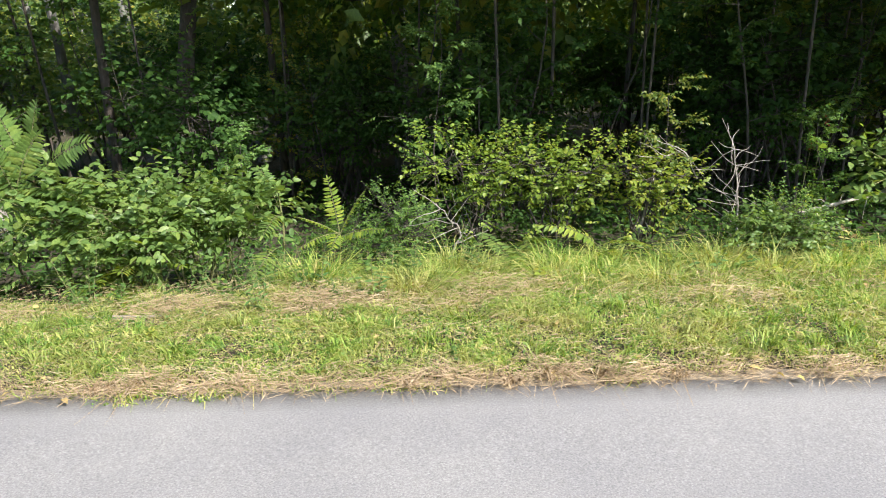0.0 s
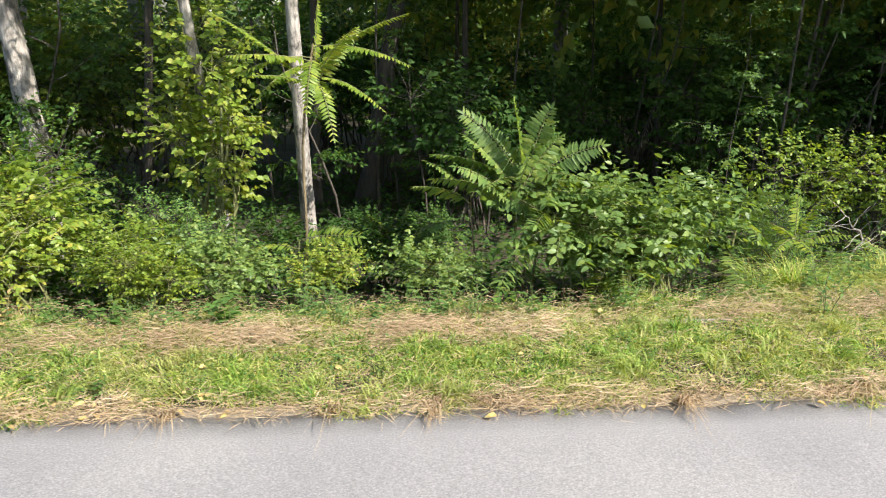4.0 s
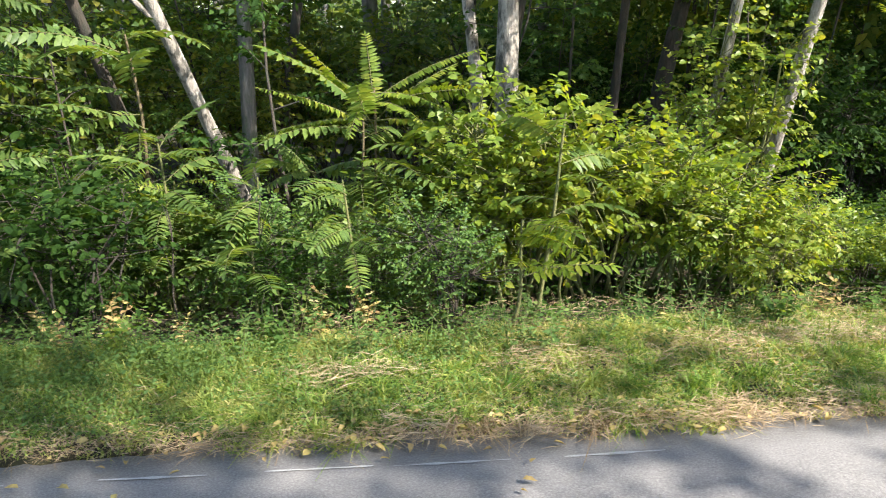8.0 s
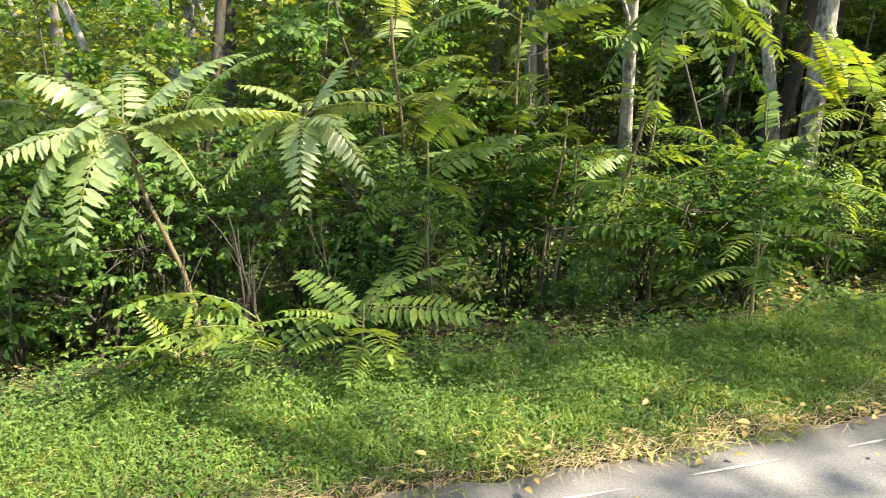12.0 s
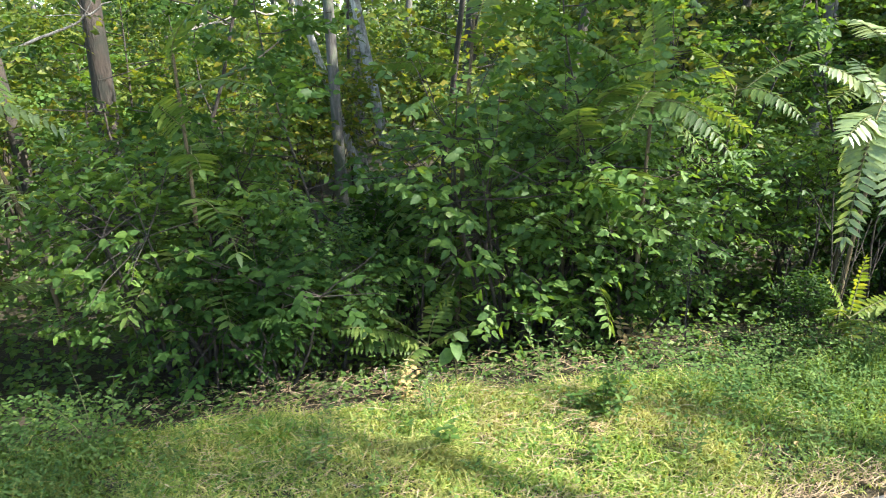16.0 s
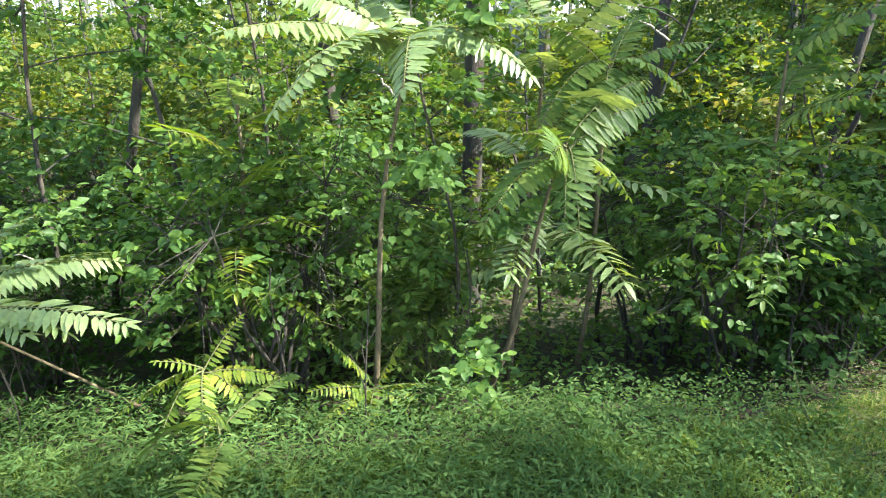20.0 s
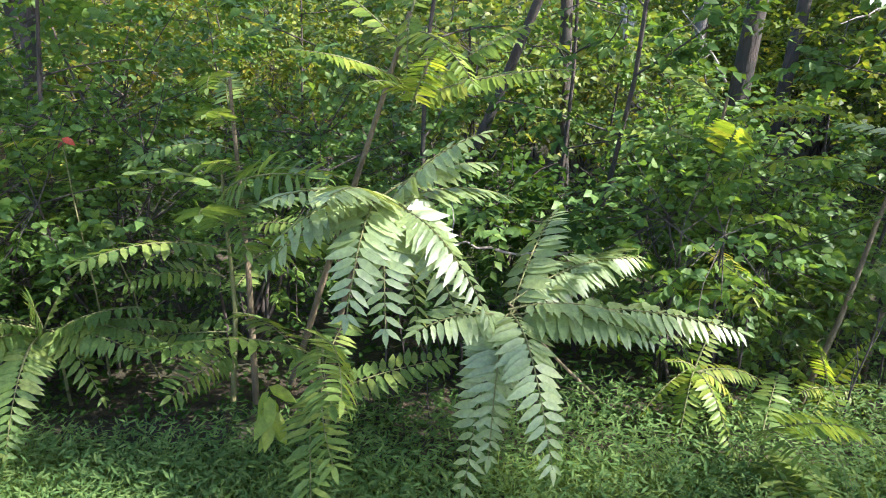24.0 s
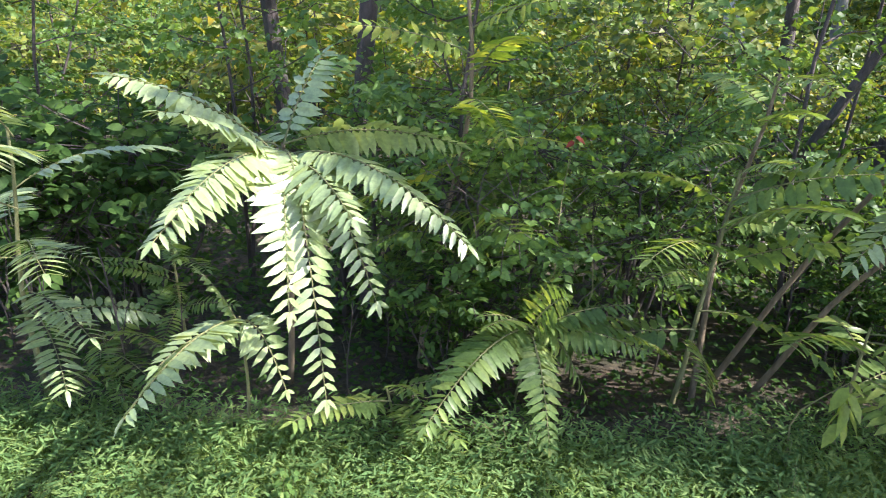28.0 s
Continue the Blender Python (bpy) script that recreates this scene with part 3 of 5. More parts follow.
def curved_frond(root, hub, tip, style, r):
    """One feather leaf that rises from the hub, arches over and droops to its tip, with its leaflets hanging a little."""
    tip = np.array(tip, float)
    long = float(np.linalg.norm(tip))
    flat = tip * np.array([1, 1, 0])
    bend = hub + flat * 0.45 + np.array([0, 0, 0.5 * max(tip[2], 0) + (0.09 if style == "lime" else 0.17) * long])
    f = np.linspace(0, 1, 16)[:, None]
    rib = (1 - f) ** 2 * hub + 2 * f * (1 - f) * bend + f * f * (hub + tip)
    way = unit(np.gradient(rib, axis=0))
    up = np.zeros_like(way)
    n0 = np.array([0, 0, 1.0]) + 0.25 * r.normal(0, 1, 3)
    for k in range(len(way)):
        n0 = n0 - way[k] * (n0 @ way[k])
        n0 = n0 / np.linalg.norm(n0)
        up[k] = n0
    length = float(np.linalg.norm(np.diff(rib, axis=0), axis=1).sum())
    step = {"frond": 0.025, "glossy": 0.026, "lime": 0.021}[style]
    size = {"frond": 0.125, "glossy": 0.145, "lime": 0.088}[style] * min(1.0, 0.45 + length)
    pairs = int(np.clip(length * 0.86 / step, 8, 34))
    g = np.linspace(0.15, 0.985, pairs)
    at = lambda a: np.stack([np.interp(g, f[:, 0], a[:, k]) for k in range(3)], 1)
    base, w, u = at(rib), unit(at(way)), unit(at(up))
    side = unit(np.cross(w, u))
    pieces = []
    for sgn in (1, -1):
        al = side * sgn + w * (0.18 + 0.5 * g[:, None] ** 3) - u * 0.10 + r.normal(0, 0.07, (pairs, 3)) - np.array([0, 0, 0.16])
        nm = u + side * sgn * 0.15 + r.normal(0, 0.12, (pairs, 3))
        L = size * np.interp(g, (0.15, 0.3, 0.6, 1.0), (0.78, 1.0, 0.95, 0.45)) * r.uniform(0.9, 1.08, pairs)
        pieces.append(fine_leaflets(base + w * r.normal(0, 0.003, (pairs, 1)), al, nm, L, L * 0.30))
    pieces.append(fine_leaflets(base[-1:], w[-1:], u[-1:], np.array([size * 0.5]), np.array([size * 0.17])))
    mat = {"frond": LEAF_FROND, "glossy": LEAF_GLOSSY, "lime": LEAF_YELLOW}[style]
    ob = part("frond", mesh_of("frond", *joined(pieces), mat), root)
    part("midrib", mesh_of("midrib", *tube(rib, np.linspace(0.0045, 0.0014, 16), 5), STEM_GREEN, True), ob)


def frond_plant(foot, hub, tips, style, label="", seed=0, rib=0.016):
    """A feather-leaved sapling whose fronds spread from one hub towards the given tips (metres from the hub)."""
    r = np.random.default_rng(7000 + seed)
    root = new("feather_leaf_sapling")
    z0 = float(ground_z(*foot))
    root.location = (*foot, z0)
    words = {"frond": "green", "glossy": "large pale-green glossy", "lime": "sunlit yellow-green"}[style]
    tagged(root, label or f"{words} feather-leaved sapling at the wood's edge", "sapling", "feather-leaved saplings")
    h = np.array([hub[0] - foot[0], hub[1] - foot[1], hub[2] - z0])
    pts = wander(np.array([0, 0, -0.15]), h, 9, 0.02 * h[2] + 0.005, r)
    part("stem", mesh_of("stem", *tube(pts, np.linspace(rib, rib * 0.45, 9), 6), STEM if h[2] > 0.7 else STEM_GREEN, True), root)
    for tip in tips:
        off = np.array([0, 0, float(r.uniform(0, 0.34 if style == "lime" and h[2] > 1.5 else 0.10)) * min(1.0, h[2])])
        curved_frond(root, h - off, np.array(tip) + off, style, r)
    return root


def small_leaves(base, along, normal, length, width):
    """Plain folded leaves, two triangles each."""
    along = unit(along)
    side = unit(np.cross(along, normal))
    up = np.cross(side, along)
    L, Wd = np.asarray(length)[:, None], np.asarray(width)[:, None]
    mid = base + along * L * 0.45 + up * Wd * 0.15
    v = np.stack([base, mid + side * Wd / 2, base + along * L, mid - side * Wd / 2], 1).reshape(-1, 3)
    return v, (np.arange(len(base))[:, None, None] * 4 + np.array([[0, 2, 1], [0, 3, 2]])[None]).reshape(-1, 3)


def dead_branch(foot, points, radius, label, seed, twigs=10):
    """A bare grey branch with side twigs; points in metres from the foot."""
    r = np.random.default_rng(seed)
    root = new("dead_branch")
    root.location = foot
    tagged(root, label, "dead branch", "dead branches")
    ctrl = np.array([(0, 0, 0), *points], float)
    f = np.linspace(0, len(ctrl) - 1, 14)
    pts = np.stack([np.interp(f, np.arange(len(ctrl)), ctrl[:, k]) for k in range(3)], 1) + r.normal(0, 0.008, (14, 3))
    part("limb", mesh_of("limb", *tube(pts, np.linspace(radius, radius * 0.3, 14), 6), DEAD_WOOD, True), root)
    for i in range(twigs):
        p = pts[int(r.integers(2, 13))]
        d = r.normal(0, 1, 3) * np.array([1, 0.6, 0.8]) + np.array([0, 0, 0.35])
        e = p + d / np.linalg.norm(d) * r.uniform(0.12, 0.38)
        part("twig", mesh_of("twig", *tube(wander(p, e, 5, 0.02, r), np.linspace(radius * 0.35, 0.0015, 5), 4), DEAD_WOOD, True), root)


def make_weed(seed, height, pairs, size, aspect, mat, label):
    """An upright roadside weed: a few stalks with pairs of leaves up each."""
    r = np.random.default_rng(seed)
    root = new("weed")
    tagged(root, label, "weed", "weeds at the wood's edge")
    blades_, n = [], 4
    for i in range(n):
        top = np.array([r.normal(0, 0.28) * height, r.normal(-0.1, 0.22) * height, height * r.uniform(0.7, 1.1)])
        pts = wander(np.array([r.normal(0, 0.02), r.normal(0, 0.02), -0.05]), top, 6, 0.02, r)
        part("stalk", mesh_of("stalk", *tube(pts, np.linspace(0.0035, 0.0015, 6), 4), STEM_GREEN, True), root)
        g = np.linspace(0.15, 1, pairs)
        base = np.stack([np.interp(g, np.linspace(0, 1, 6), pts[:, k]) for k in range(3)], 1)
        for sgn in (0, np.pi):
            az = np.arange(pairs) * 1.57 + sgn + r.normal(0, 0.3, pairs)
            al = np.stack([np.cos(az), np.sin(az), r.normal(0.1, 0.25, pairs)], 1)
            L = size * (1.15 - 0.5 * g) * r.uniform(0.75, 1.15, pairs)
            blades_.append(fine_leaflets(base, al, np.array([0.1, -0.2, 1.0]) + r.normal(0, 0.25, (pairs, 3)), L, L * aspect))
    tagged(part("foliage", mesh_of("foliage", *joined(blades_), mat), root), kind="stuff")
    return root


def leaf_sprig(foot, top, count, size, aspect, mat, label, seed, droop=0.6):
    """A thin stem that carries a tuft of large leaves at its top, each a part."""
    r = np.random.default_rng(seed)
    root = new("leaf_sprig")
    z0 = float(ground_z(*foot))
    root.location = (*foot, z0)
    tagged(root, label, "sprig")
    e = np.array([top[0] - foot[0], top[1] - foot[1], top[2] - z0])
    pts = wander(np.array([0, 0, -0.1]), e, 7, 0.03, r)
    part("stem", mesh_of("stem", *tube(pts, np.linspace(0.006, 0.002, 7), 5), STEM_GREEN, True), root)
    for i in range(count):
        az = i * 2.4 + r.uniform(-0.3, 0.3)
        al = np.array([[math.cos(az), math.sin(az) - 0.3, -droop + r.normal(0, 0.2)]])
        L = np.array([size * r.uniform(0.8, 1.15)])
        p = pts[-1] - np.array([0, 0, 0.02 * i])
        v, t = fine_leaflets(p[None], al, np.array([[0.1, -0.4, 0.8]]) + r.normal(0, 0.2, (1, 3)), L, L * aspect)
        part("leaf", mesh_of("leaf", v, t, mat), root)

# ---- trees of the wood: foot x, y, lean x, lean y, radius, height, bark, crown ----
TREES = [
    (-8.1, 12.6, -0.06, 0.02, 0.17, 11, BARK_GREY, 0, "grey-barked tree deep in the shaded wood"),
    (-4.14, 10.36, 0.19, 0.045, 0.14, 12, BARK_BROWN, 1, "stout brown-barked tree leaning in the shaded wood"),
    (-0.8, 12.6, 0.02, 0.0, 0.16, 11, BARK_GREY, 2, "grey-barked tree half hidden by leaves"),
    (-2.65, 10.8, -0.01, 0.0, 0.07, 8, BARK_BROWN, 0, "thin dark tree in the shaded wood"),
    (-4.65, 6.70, 0.016, -0.224, 0.074, 8, BARK_PALE, 1, "slim pale-barked tree with dark patches at the wood's edge"),
    (-5.435, 6.57, -0.029, -0.227, 0.060, 8, BARK_PALE, None, "slim pale-barked tree wrapped in vine leaves"),
    (-7.26, 6.87, -0.02, -0.032, 0.125, 10, BARK_PALE, 2, "stout pale mottled tree behind the bushes"),
    (-7.32, 7.11, -0.108, 0.149, 0.075, 9, BARK_PALE, None, "pale tree leaning beside a stouter one"),
    (-7.82, 14.3, 0.004, -0.035, 0.115, 12, BARK_GREY, 0, "grey tree standing back in the wood"),
    (-13.5, 17.7, -0.006, -0.098, 0.14, 12, BARK_PALE, 1, "bluish grey forked tree far back in the wood"),
    (-9.58, 6.77, -0.29, -0.431, 0.07, 5.2, BARK_PALE, None, "pale birch leaning far over the bushes"),
    (-4.26, 16.6, 0.166, 0.102, 0.18, 11, BARK_GREY, 2, "grey-brown tree leaning in the wood"),
    (-4.95, 9.9, 0.04, 0.0, 0.08, 9, BARK_BROWN, None, "thin dark tree in deep shade"),
    (-9.85, 8.4, 0.03, 0.0, 0.09, 10, BARK_GREY, 1, "grey tree behind green undergrowth"),
    (-6.95, 8.7, 0.15, 0.0, 0.06, 9, BARK_BROWN, 2, "dark thin tree in the wood"),
    (-10.37, 6.86, -0.189, -0.319, 0.062, 7, BARK_BROWN, 0, "dark brown tree leaning out towards the verge"),
    (-13.1, 11.9, 0.1, 0.0, 0.12, 11, BARK_BROWN, 2, "dark trunk deep in the wood"),
    (-15.1, 11.6, 0.0, 0.0, 0.09, 11, BARK_GREY, 0, "forked grey tree deep in the wood"),
    (-13.65, 14.78, -0.168, -0.027, 0.12, 12, BARK_WHITE, 1, "white-barked birch leaning deep in the wood"),
    (-15.22, 7.18, 0.024, -0.392, 0.026, 6, BARK_BROWN, None, "thin dark crooked tree leaning over the undergrowth"),
    (-13.53, 8.41, 0.218, -0.055, 0.062, 9, BARK_BROWN, 0, "brown leaning tree behind the bushes"),
    (-9.75, 11.5, 0.10, 0.0, 0.11, 11, BARK_PALE, None, "pale tree far back in the wood"),
    (-9.7, 10.3, 0.2, 0.0, 0.08, 10, BARK_BROWN, 2, "brown tree far back in the wood"),
    (-18.5, 9.4, -0.05, 0.0, 0.07, 9, BARK_BROWN, 0, "dark slender tree in the undergrowth"),
    (-17.63, 8.33, 0.024, -0.046, 0.10, 10, BARK_BROWN, 2, "dark stout trunk standing in the shade"),
    (-20.61, 8.15, 0.24, -0.35, 0.036, 8, BARK_BROWN, 1, "reddish brown tree leaning out of the sunlit undergrowth"),
    (-14.55, 13.3, -0.28, 0.033, 0.075, 11, BARK_WHITE, 2, "slim white birch seen between leaves"),
    (-22.9, 10.6, -0.10, 0.0, 0.08, 10, BARK_BROWN, 0, "dark stout tree behind feather leaves"),
    (-23.0, 8.9, 0.12, 0.05, 0.07, 8, BARK_BROWN, None, "dark trunk in deep shade by the verge"),
]
for i, (x, y, lx, ly, rad, h, bark, crown, words) in enumerate(TREES):
    low = float(ground_z(x, y))
    tall_tree(x + lx * low, y + ly * low, (lx, ly), rad, h, bark, crown if x > -9 or i % 4 == 1 else None, words, seed=i, split=True, base=low)

# unseen trees added across the road, to throw the dappled shade
for i, (x, y, h, cs, ly) in enumerate(((-0.5, -5.2, 10.5, 1.05, 0.10), (-3.2, -5.3, 10.5, 0.85, 0.12), (-5.5, -5.2, 10.5, 0.62, 0.24), (-9.0, -4.3, 18.5, 0.30, 0.07))):
    tall_tree(x, y, (0.0, ly), 0.19, h, BARK_GREY, 9 if i < 2 else 2, "unseen tall leafy tree added across the road for shade", 0.76, cs, seed=60 + i)

# and more of them added further on: the place that each shades, and the size of its crown
for i, (x, y, z, size) in enumerate(((-12.2, 4.45, 0.1, 0.30), (-12.2, 5.2, 0.9, 0.38), (-10.7, 3.75, 0.0, 0.30), (-16.5, 5.95, 1.0, 0.46), (-15.1, 5.8, 1.0, 0.40), (-17.9, 6.3, 1.1, 0.42), (-18.3, 4.6, 0.0, 0.38), (-17.25, 4.75, -0.1, 0.28), (-20.2, 5.0, 0.0, 0.28), (-19.3, 4.9, 0.0, 0.26))):
    c = Vector((x, y, z)) + SUN_WAY * 17
    fy = float(edge_y(c.x)) - 7.0
    h = c.z / 0.78
    tall_tree(c.x, fy, (0.0, (c.y - fy) / c.z), 0.085, h, BARK_GREY, (9, 0, 1)[i % 3], "unseen tall leafy tree added across the road for shade", 0.78, size, seed=230 + i, base=0.0)

# slim trees added along the wood's edge, with unseen crowns that hang over the bushes and darken what lies behind
q = np.random.default_rng(78)
for i in range(18):
    x = -5.5 + 1.6 * i + q.uniform(-0.4, 0.4)
    tall_tree(x, float(at_off(x, 6.0 + q.uniform(-0.5, 1.2))), (q.normal(0, 0.03), -0.08), q.uniform(0.016, 0.026), 7.6, BARK_BROWN, i % 3, "slim tree added at the wood's edge, its unseen crown for shade", 0.74, 1.0, seed=160 + i)

# more slim trees, added so that their crowns shade the wood
for i in range(6):
    x = 0.6 + 1.7 * i
    tall_tree(x, float(at_off(x, 4.7 + 0.4 * (i % 2))), (0.05 * math.sin(2 * i), -0.05), 0.018, 7.6, BARK_BROWN, i % 3, "slim tree added at the wood's edge, its unseen crown for shade", 0.74, 1.1, seed=190 + i)

# trees out of view, added to keep the sun off the wood
for i in range(4):
    tall_tree(5.0 + 2.2 * i, 6.3 + 0.15 * i, (0.0, 0.0), 0.06, 7.0, BARK_BROWN, 9, "unseen leafy tree added at the wood's edge for shade", 0.70, 0.85, seed=210 + i)

# more trees added in the wood: unseen crowns close the canopy and darken it
q = np.random.default_rng(77)
n = 0
for s0, step in ((8.5, 3.2), (12.5, 3.6), (17, 4.4), (22, 5.0)):
    x = -34.0
    while x < 34:
        xx, ss = x + q.uniform(-0.8, 0.8), s0 + q.uniform(-1, 1)
        shady = xx > -6
        if shady or q.random() < 0.12:
            tall_tree(xx, float(at_off(xx, ss)), (q.normal(0, 0.04), q.normal(0, 0.04)), q.uniform(0.02, 0.05), q.uniform(7.5, 10) if shady else q.uniform(9, 11.5), BARK_BROWN, n % 3, "forest tree deep in the wood, unseen leafy crown added for shade", 0.58 if shady else 0.78, 1.15 if shady else 0.85, seed=100 + n)
        n += 1
        x += step * (0.8 if shady else 1.1)

# ---- understorey behind the edge ----
# first and last kinds carry sunlight and shade in their leaf colour
SAP = [
    make_sapling("young_tree", 11, 3.4, 168, 9, 0.085, 0.62, LEAF_FAR, BARK_BROWN, 0.017, 0.20, 1.0, "slender young tree with yellowing leaves, sunlight put into their colour"),
    make_sapling("young_tree", 12, 4.2, 180, 9, 0.080, 0.60, LEAF_MID, BARK_BROWN, 0.018, 0.24, 1.15, "slender green-leaved young tree in the wood"),
    make_sapling("young_tree", 13, 3.0, 240, 8, 0.080, 0.66, LEAF_MID, BARK_BROWN, 0.016, 0.20, 0.95, "broad-leaved young tree in half shade", True),
    make_sapling("young_tree", 14, 4.6, 216, 8, 0.082, 0.56, LEAF_SHADED, BARK_BROWN, 0.020, 0.22, 1.25, "dark-leaved young tree, shade put into its leaf colour"),
]
r = np.random.default_rng(5)
used = set()


def put(proto, x, y, size, turn, z=None):
    zz = float(ground_z(x, y)) if z is None else z
    m = pose(x, y, zz, 0, 0, turn)
    if proto.name not in used:
        used.add(proto.name)
        proto.matrix_basis = m
        proto.scale = (size, size, size)
        return proto
    ob = copy_thing(proto, m)
    ob.scale = (size, size, size)
    return ob


def in_glade(x, y):
    """The open lane in the wood through which a white birch shows."""
    return 5.9 < y < 15 and abs(x + 15.65 - 0.28 * (y - 8)) < 0.55 + 0.05 * (y - 8)


for row, (s0, s1, step) in enumerate(((3.0, 4.4, 2.2), (4.8, 7.2, 1.6), (7.5, 11, 1.6), (11.5, 17, 2.0), (18, 26, 2.6))):
    x = -33.0 - row * 4
    while x < 9 + row * 3:
        xx, s = x + r.uniform(-0.5, 0.5), r.uniform(s0, s1)
        size = r.uniform(0.75, 1.2) * (1 if row < 3 else 1.5)
        if row < 1 and (xx > -4.2 or -11.2 < xx < -9.0):
            size *= 0.5
        if row < 3 and -10.6 < xx < -3.8 and r.random() < 0.45:
            x += step
            continue
        # more of the shade-dark kind where the wood should look unlit
        kind = int(r.choice(4, p=(0.12, 0.28, 0.2, 0.4) if xx > -9.5 else (0.25, 0.3, 0.3, 0.15) if row < 2 else (0.6, 0.25, 0.15, 0.0)))
        if not in_glade(xx, float(at_off(xx, s))):
            put(SAP[kind], xx, float(at_off(xx, s)), size, r.uniform(0, 360))
        x += step * r.uniform(0.7, 1.3)

# leafy young trees close behind the edge of the later stretch
x = -28.0
while x < -9.2:
    xx = x + r.uniform(-0.3, 0.3)
    kind = int(r.choice(4, p=(0.18, 0.27, 0.37, 0.18)))
    yy = float(at_off(xx, wood_s(xx) + r.uniform(0.9, 2.6)))
    if not in_glade(xx, yy):
        put(SAP[kind], xx, yy, r.uniform(0.75, 1.0), r.uniform(0, 360))
    x += r.uniform(0.75, 1.25)

# thickets that fill the view between the trunks
# two copies: sunlight and shade are put into the leaf colour
THICKET = [
    make_shrub("thicket", "dense thicket deep in the wood, sunlight put into its leaf colour", 51, 2.6, 2.2, 2.6, 300, 9, 0.13, 0.6, LEAF_FAR, BARK_BROWN, "thicket"),
    make_shrub("thicket", "dense thicket deep in the wood, shade put into its leaf colour", 52, 2.6, 2.2, 2.4, 300, 9, 0.12, 0.6, LEAF_SHADED, BARK_BROWN, "thicket"),
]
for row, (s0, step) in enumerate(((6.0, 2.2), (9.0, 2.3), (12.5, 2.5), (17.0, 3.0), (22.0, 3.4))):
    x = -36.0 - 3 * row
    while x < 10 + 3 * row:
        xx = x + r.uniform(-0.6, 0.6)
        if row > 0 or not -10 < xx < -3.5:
            # from x -6.5 on, mostly the dark copy stands in for shade
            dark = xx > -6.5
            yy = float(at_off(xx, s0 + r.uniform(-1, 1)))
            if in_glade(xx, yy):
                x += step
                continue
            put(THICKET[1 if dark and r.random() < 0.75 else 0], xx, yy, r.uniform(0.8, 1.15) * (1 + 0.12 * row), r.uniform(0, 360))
        x += step * r.uniform(0.8, 1.25)

# ---- far woods ----


def far_woods():
    pieces, trunks = [], []
    q = np.random.default_rng(9)
    for i in range(330):
        x = q.uniform(-80, 55)
        s = q.uniform(25, 44)
        y = float(at_off(max(min(x, 38), -55), s))
        z = float(ground_z(x, y))
        n = 60
        d = unit(q.normal(0, 1, (n, 3)))
        starts = np.array([x, y, z + 3.2]) + d * q.uniform(0.4, 1, (n, 1)) * np.array([2.6, 2.6, 4.0])
        ways = unit(d + q.normal(0, 0.5, (n, 3))) * 1.2
        pieces.append(twig_leaves(starts, ways, 8, 0.9, 0.5, 0.6, q, 0.6))
        trunks.append(tube(np.array([[x, y, z - 0.4], [x + q.normal(0, 0.3), y, z + 4], [x + q.normal(0, 0.6), y, z + 10]]), (0.2, 0.15, 0.06), 6))
    root = new("far_woods")
    tagged(root, "dense green woodland fading back from the road", "woodland", kind="stuff")
    tagged(part("leaves", mesh_of("leaves", *joined(pieces), LEAF_FAR), root), kind="stuff")
    tagged(part("trunks", mesh_of("trunks", *joined(trunks), BARK_GREY, True), root), kind="stuff")


far_woods()

# ---- bushes at the edge ----
BUSH = {
    "broad": make_shrub("bush", "dense green broad-leaved bush at the wood's edge", 21, 1.5, 1.1, 1.15, 250, 9, 0.104, 0.54, LEAF_FROND, STEM_GREEN, fine=True, foot=0.38),
    "lime": make_shrub("bush", "yellow-green small-leaved bush in full sun", 22, 1.4, 1.0, 1.1, 310, 9, 0.066, 0.58, LEAF_YELLOW, STEM_GREEN, fine=True, foot=0.5),
    "vine": make_shrub("bush", "bush overgrown with heart-leaved vines", 23, 1.3, 1.0, 1.2, 390, 8, 0.062, 0.68, LEAF_YELLOW, STEM_GREEN, fine=True),
    # shaded copy: its leaf green is darkened in place of shade
    "dark": make_shrub("bush", "dark green bush with deep shade put into its leaf colour", 24, 1.5, 1.1, 1.2, 240, 8, 0.088, 0.55, LEAF_SHADED, BARK_BROWN, fine=True),
    "fine": make_shrub("bush", "fine-leaved green bush with thin twigs", 25, 1.3, 1.0, 1.3, 330, 10, 0.055, 0.5, LEAF_MID, BARK_BROWN),
}
BUSH["airy"] = make_shrub("bush", "airy yellow-green bush with layered sunlit leaves", 26, 1.3, 0.9, 1.35, 230, 9, 0.056, 0.6, LEAF_YELLOW, BARK_BROWN, fine=True, foot=0.45)
BUSH["tall"] = make_shrub("bush", "tall broad-leaved green bush in half shade", 29, 1.5, 1.2, 1.9, 400, 8, 0.078, 0.58, LEAF_MID, BARK_BROWN, fine=True)
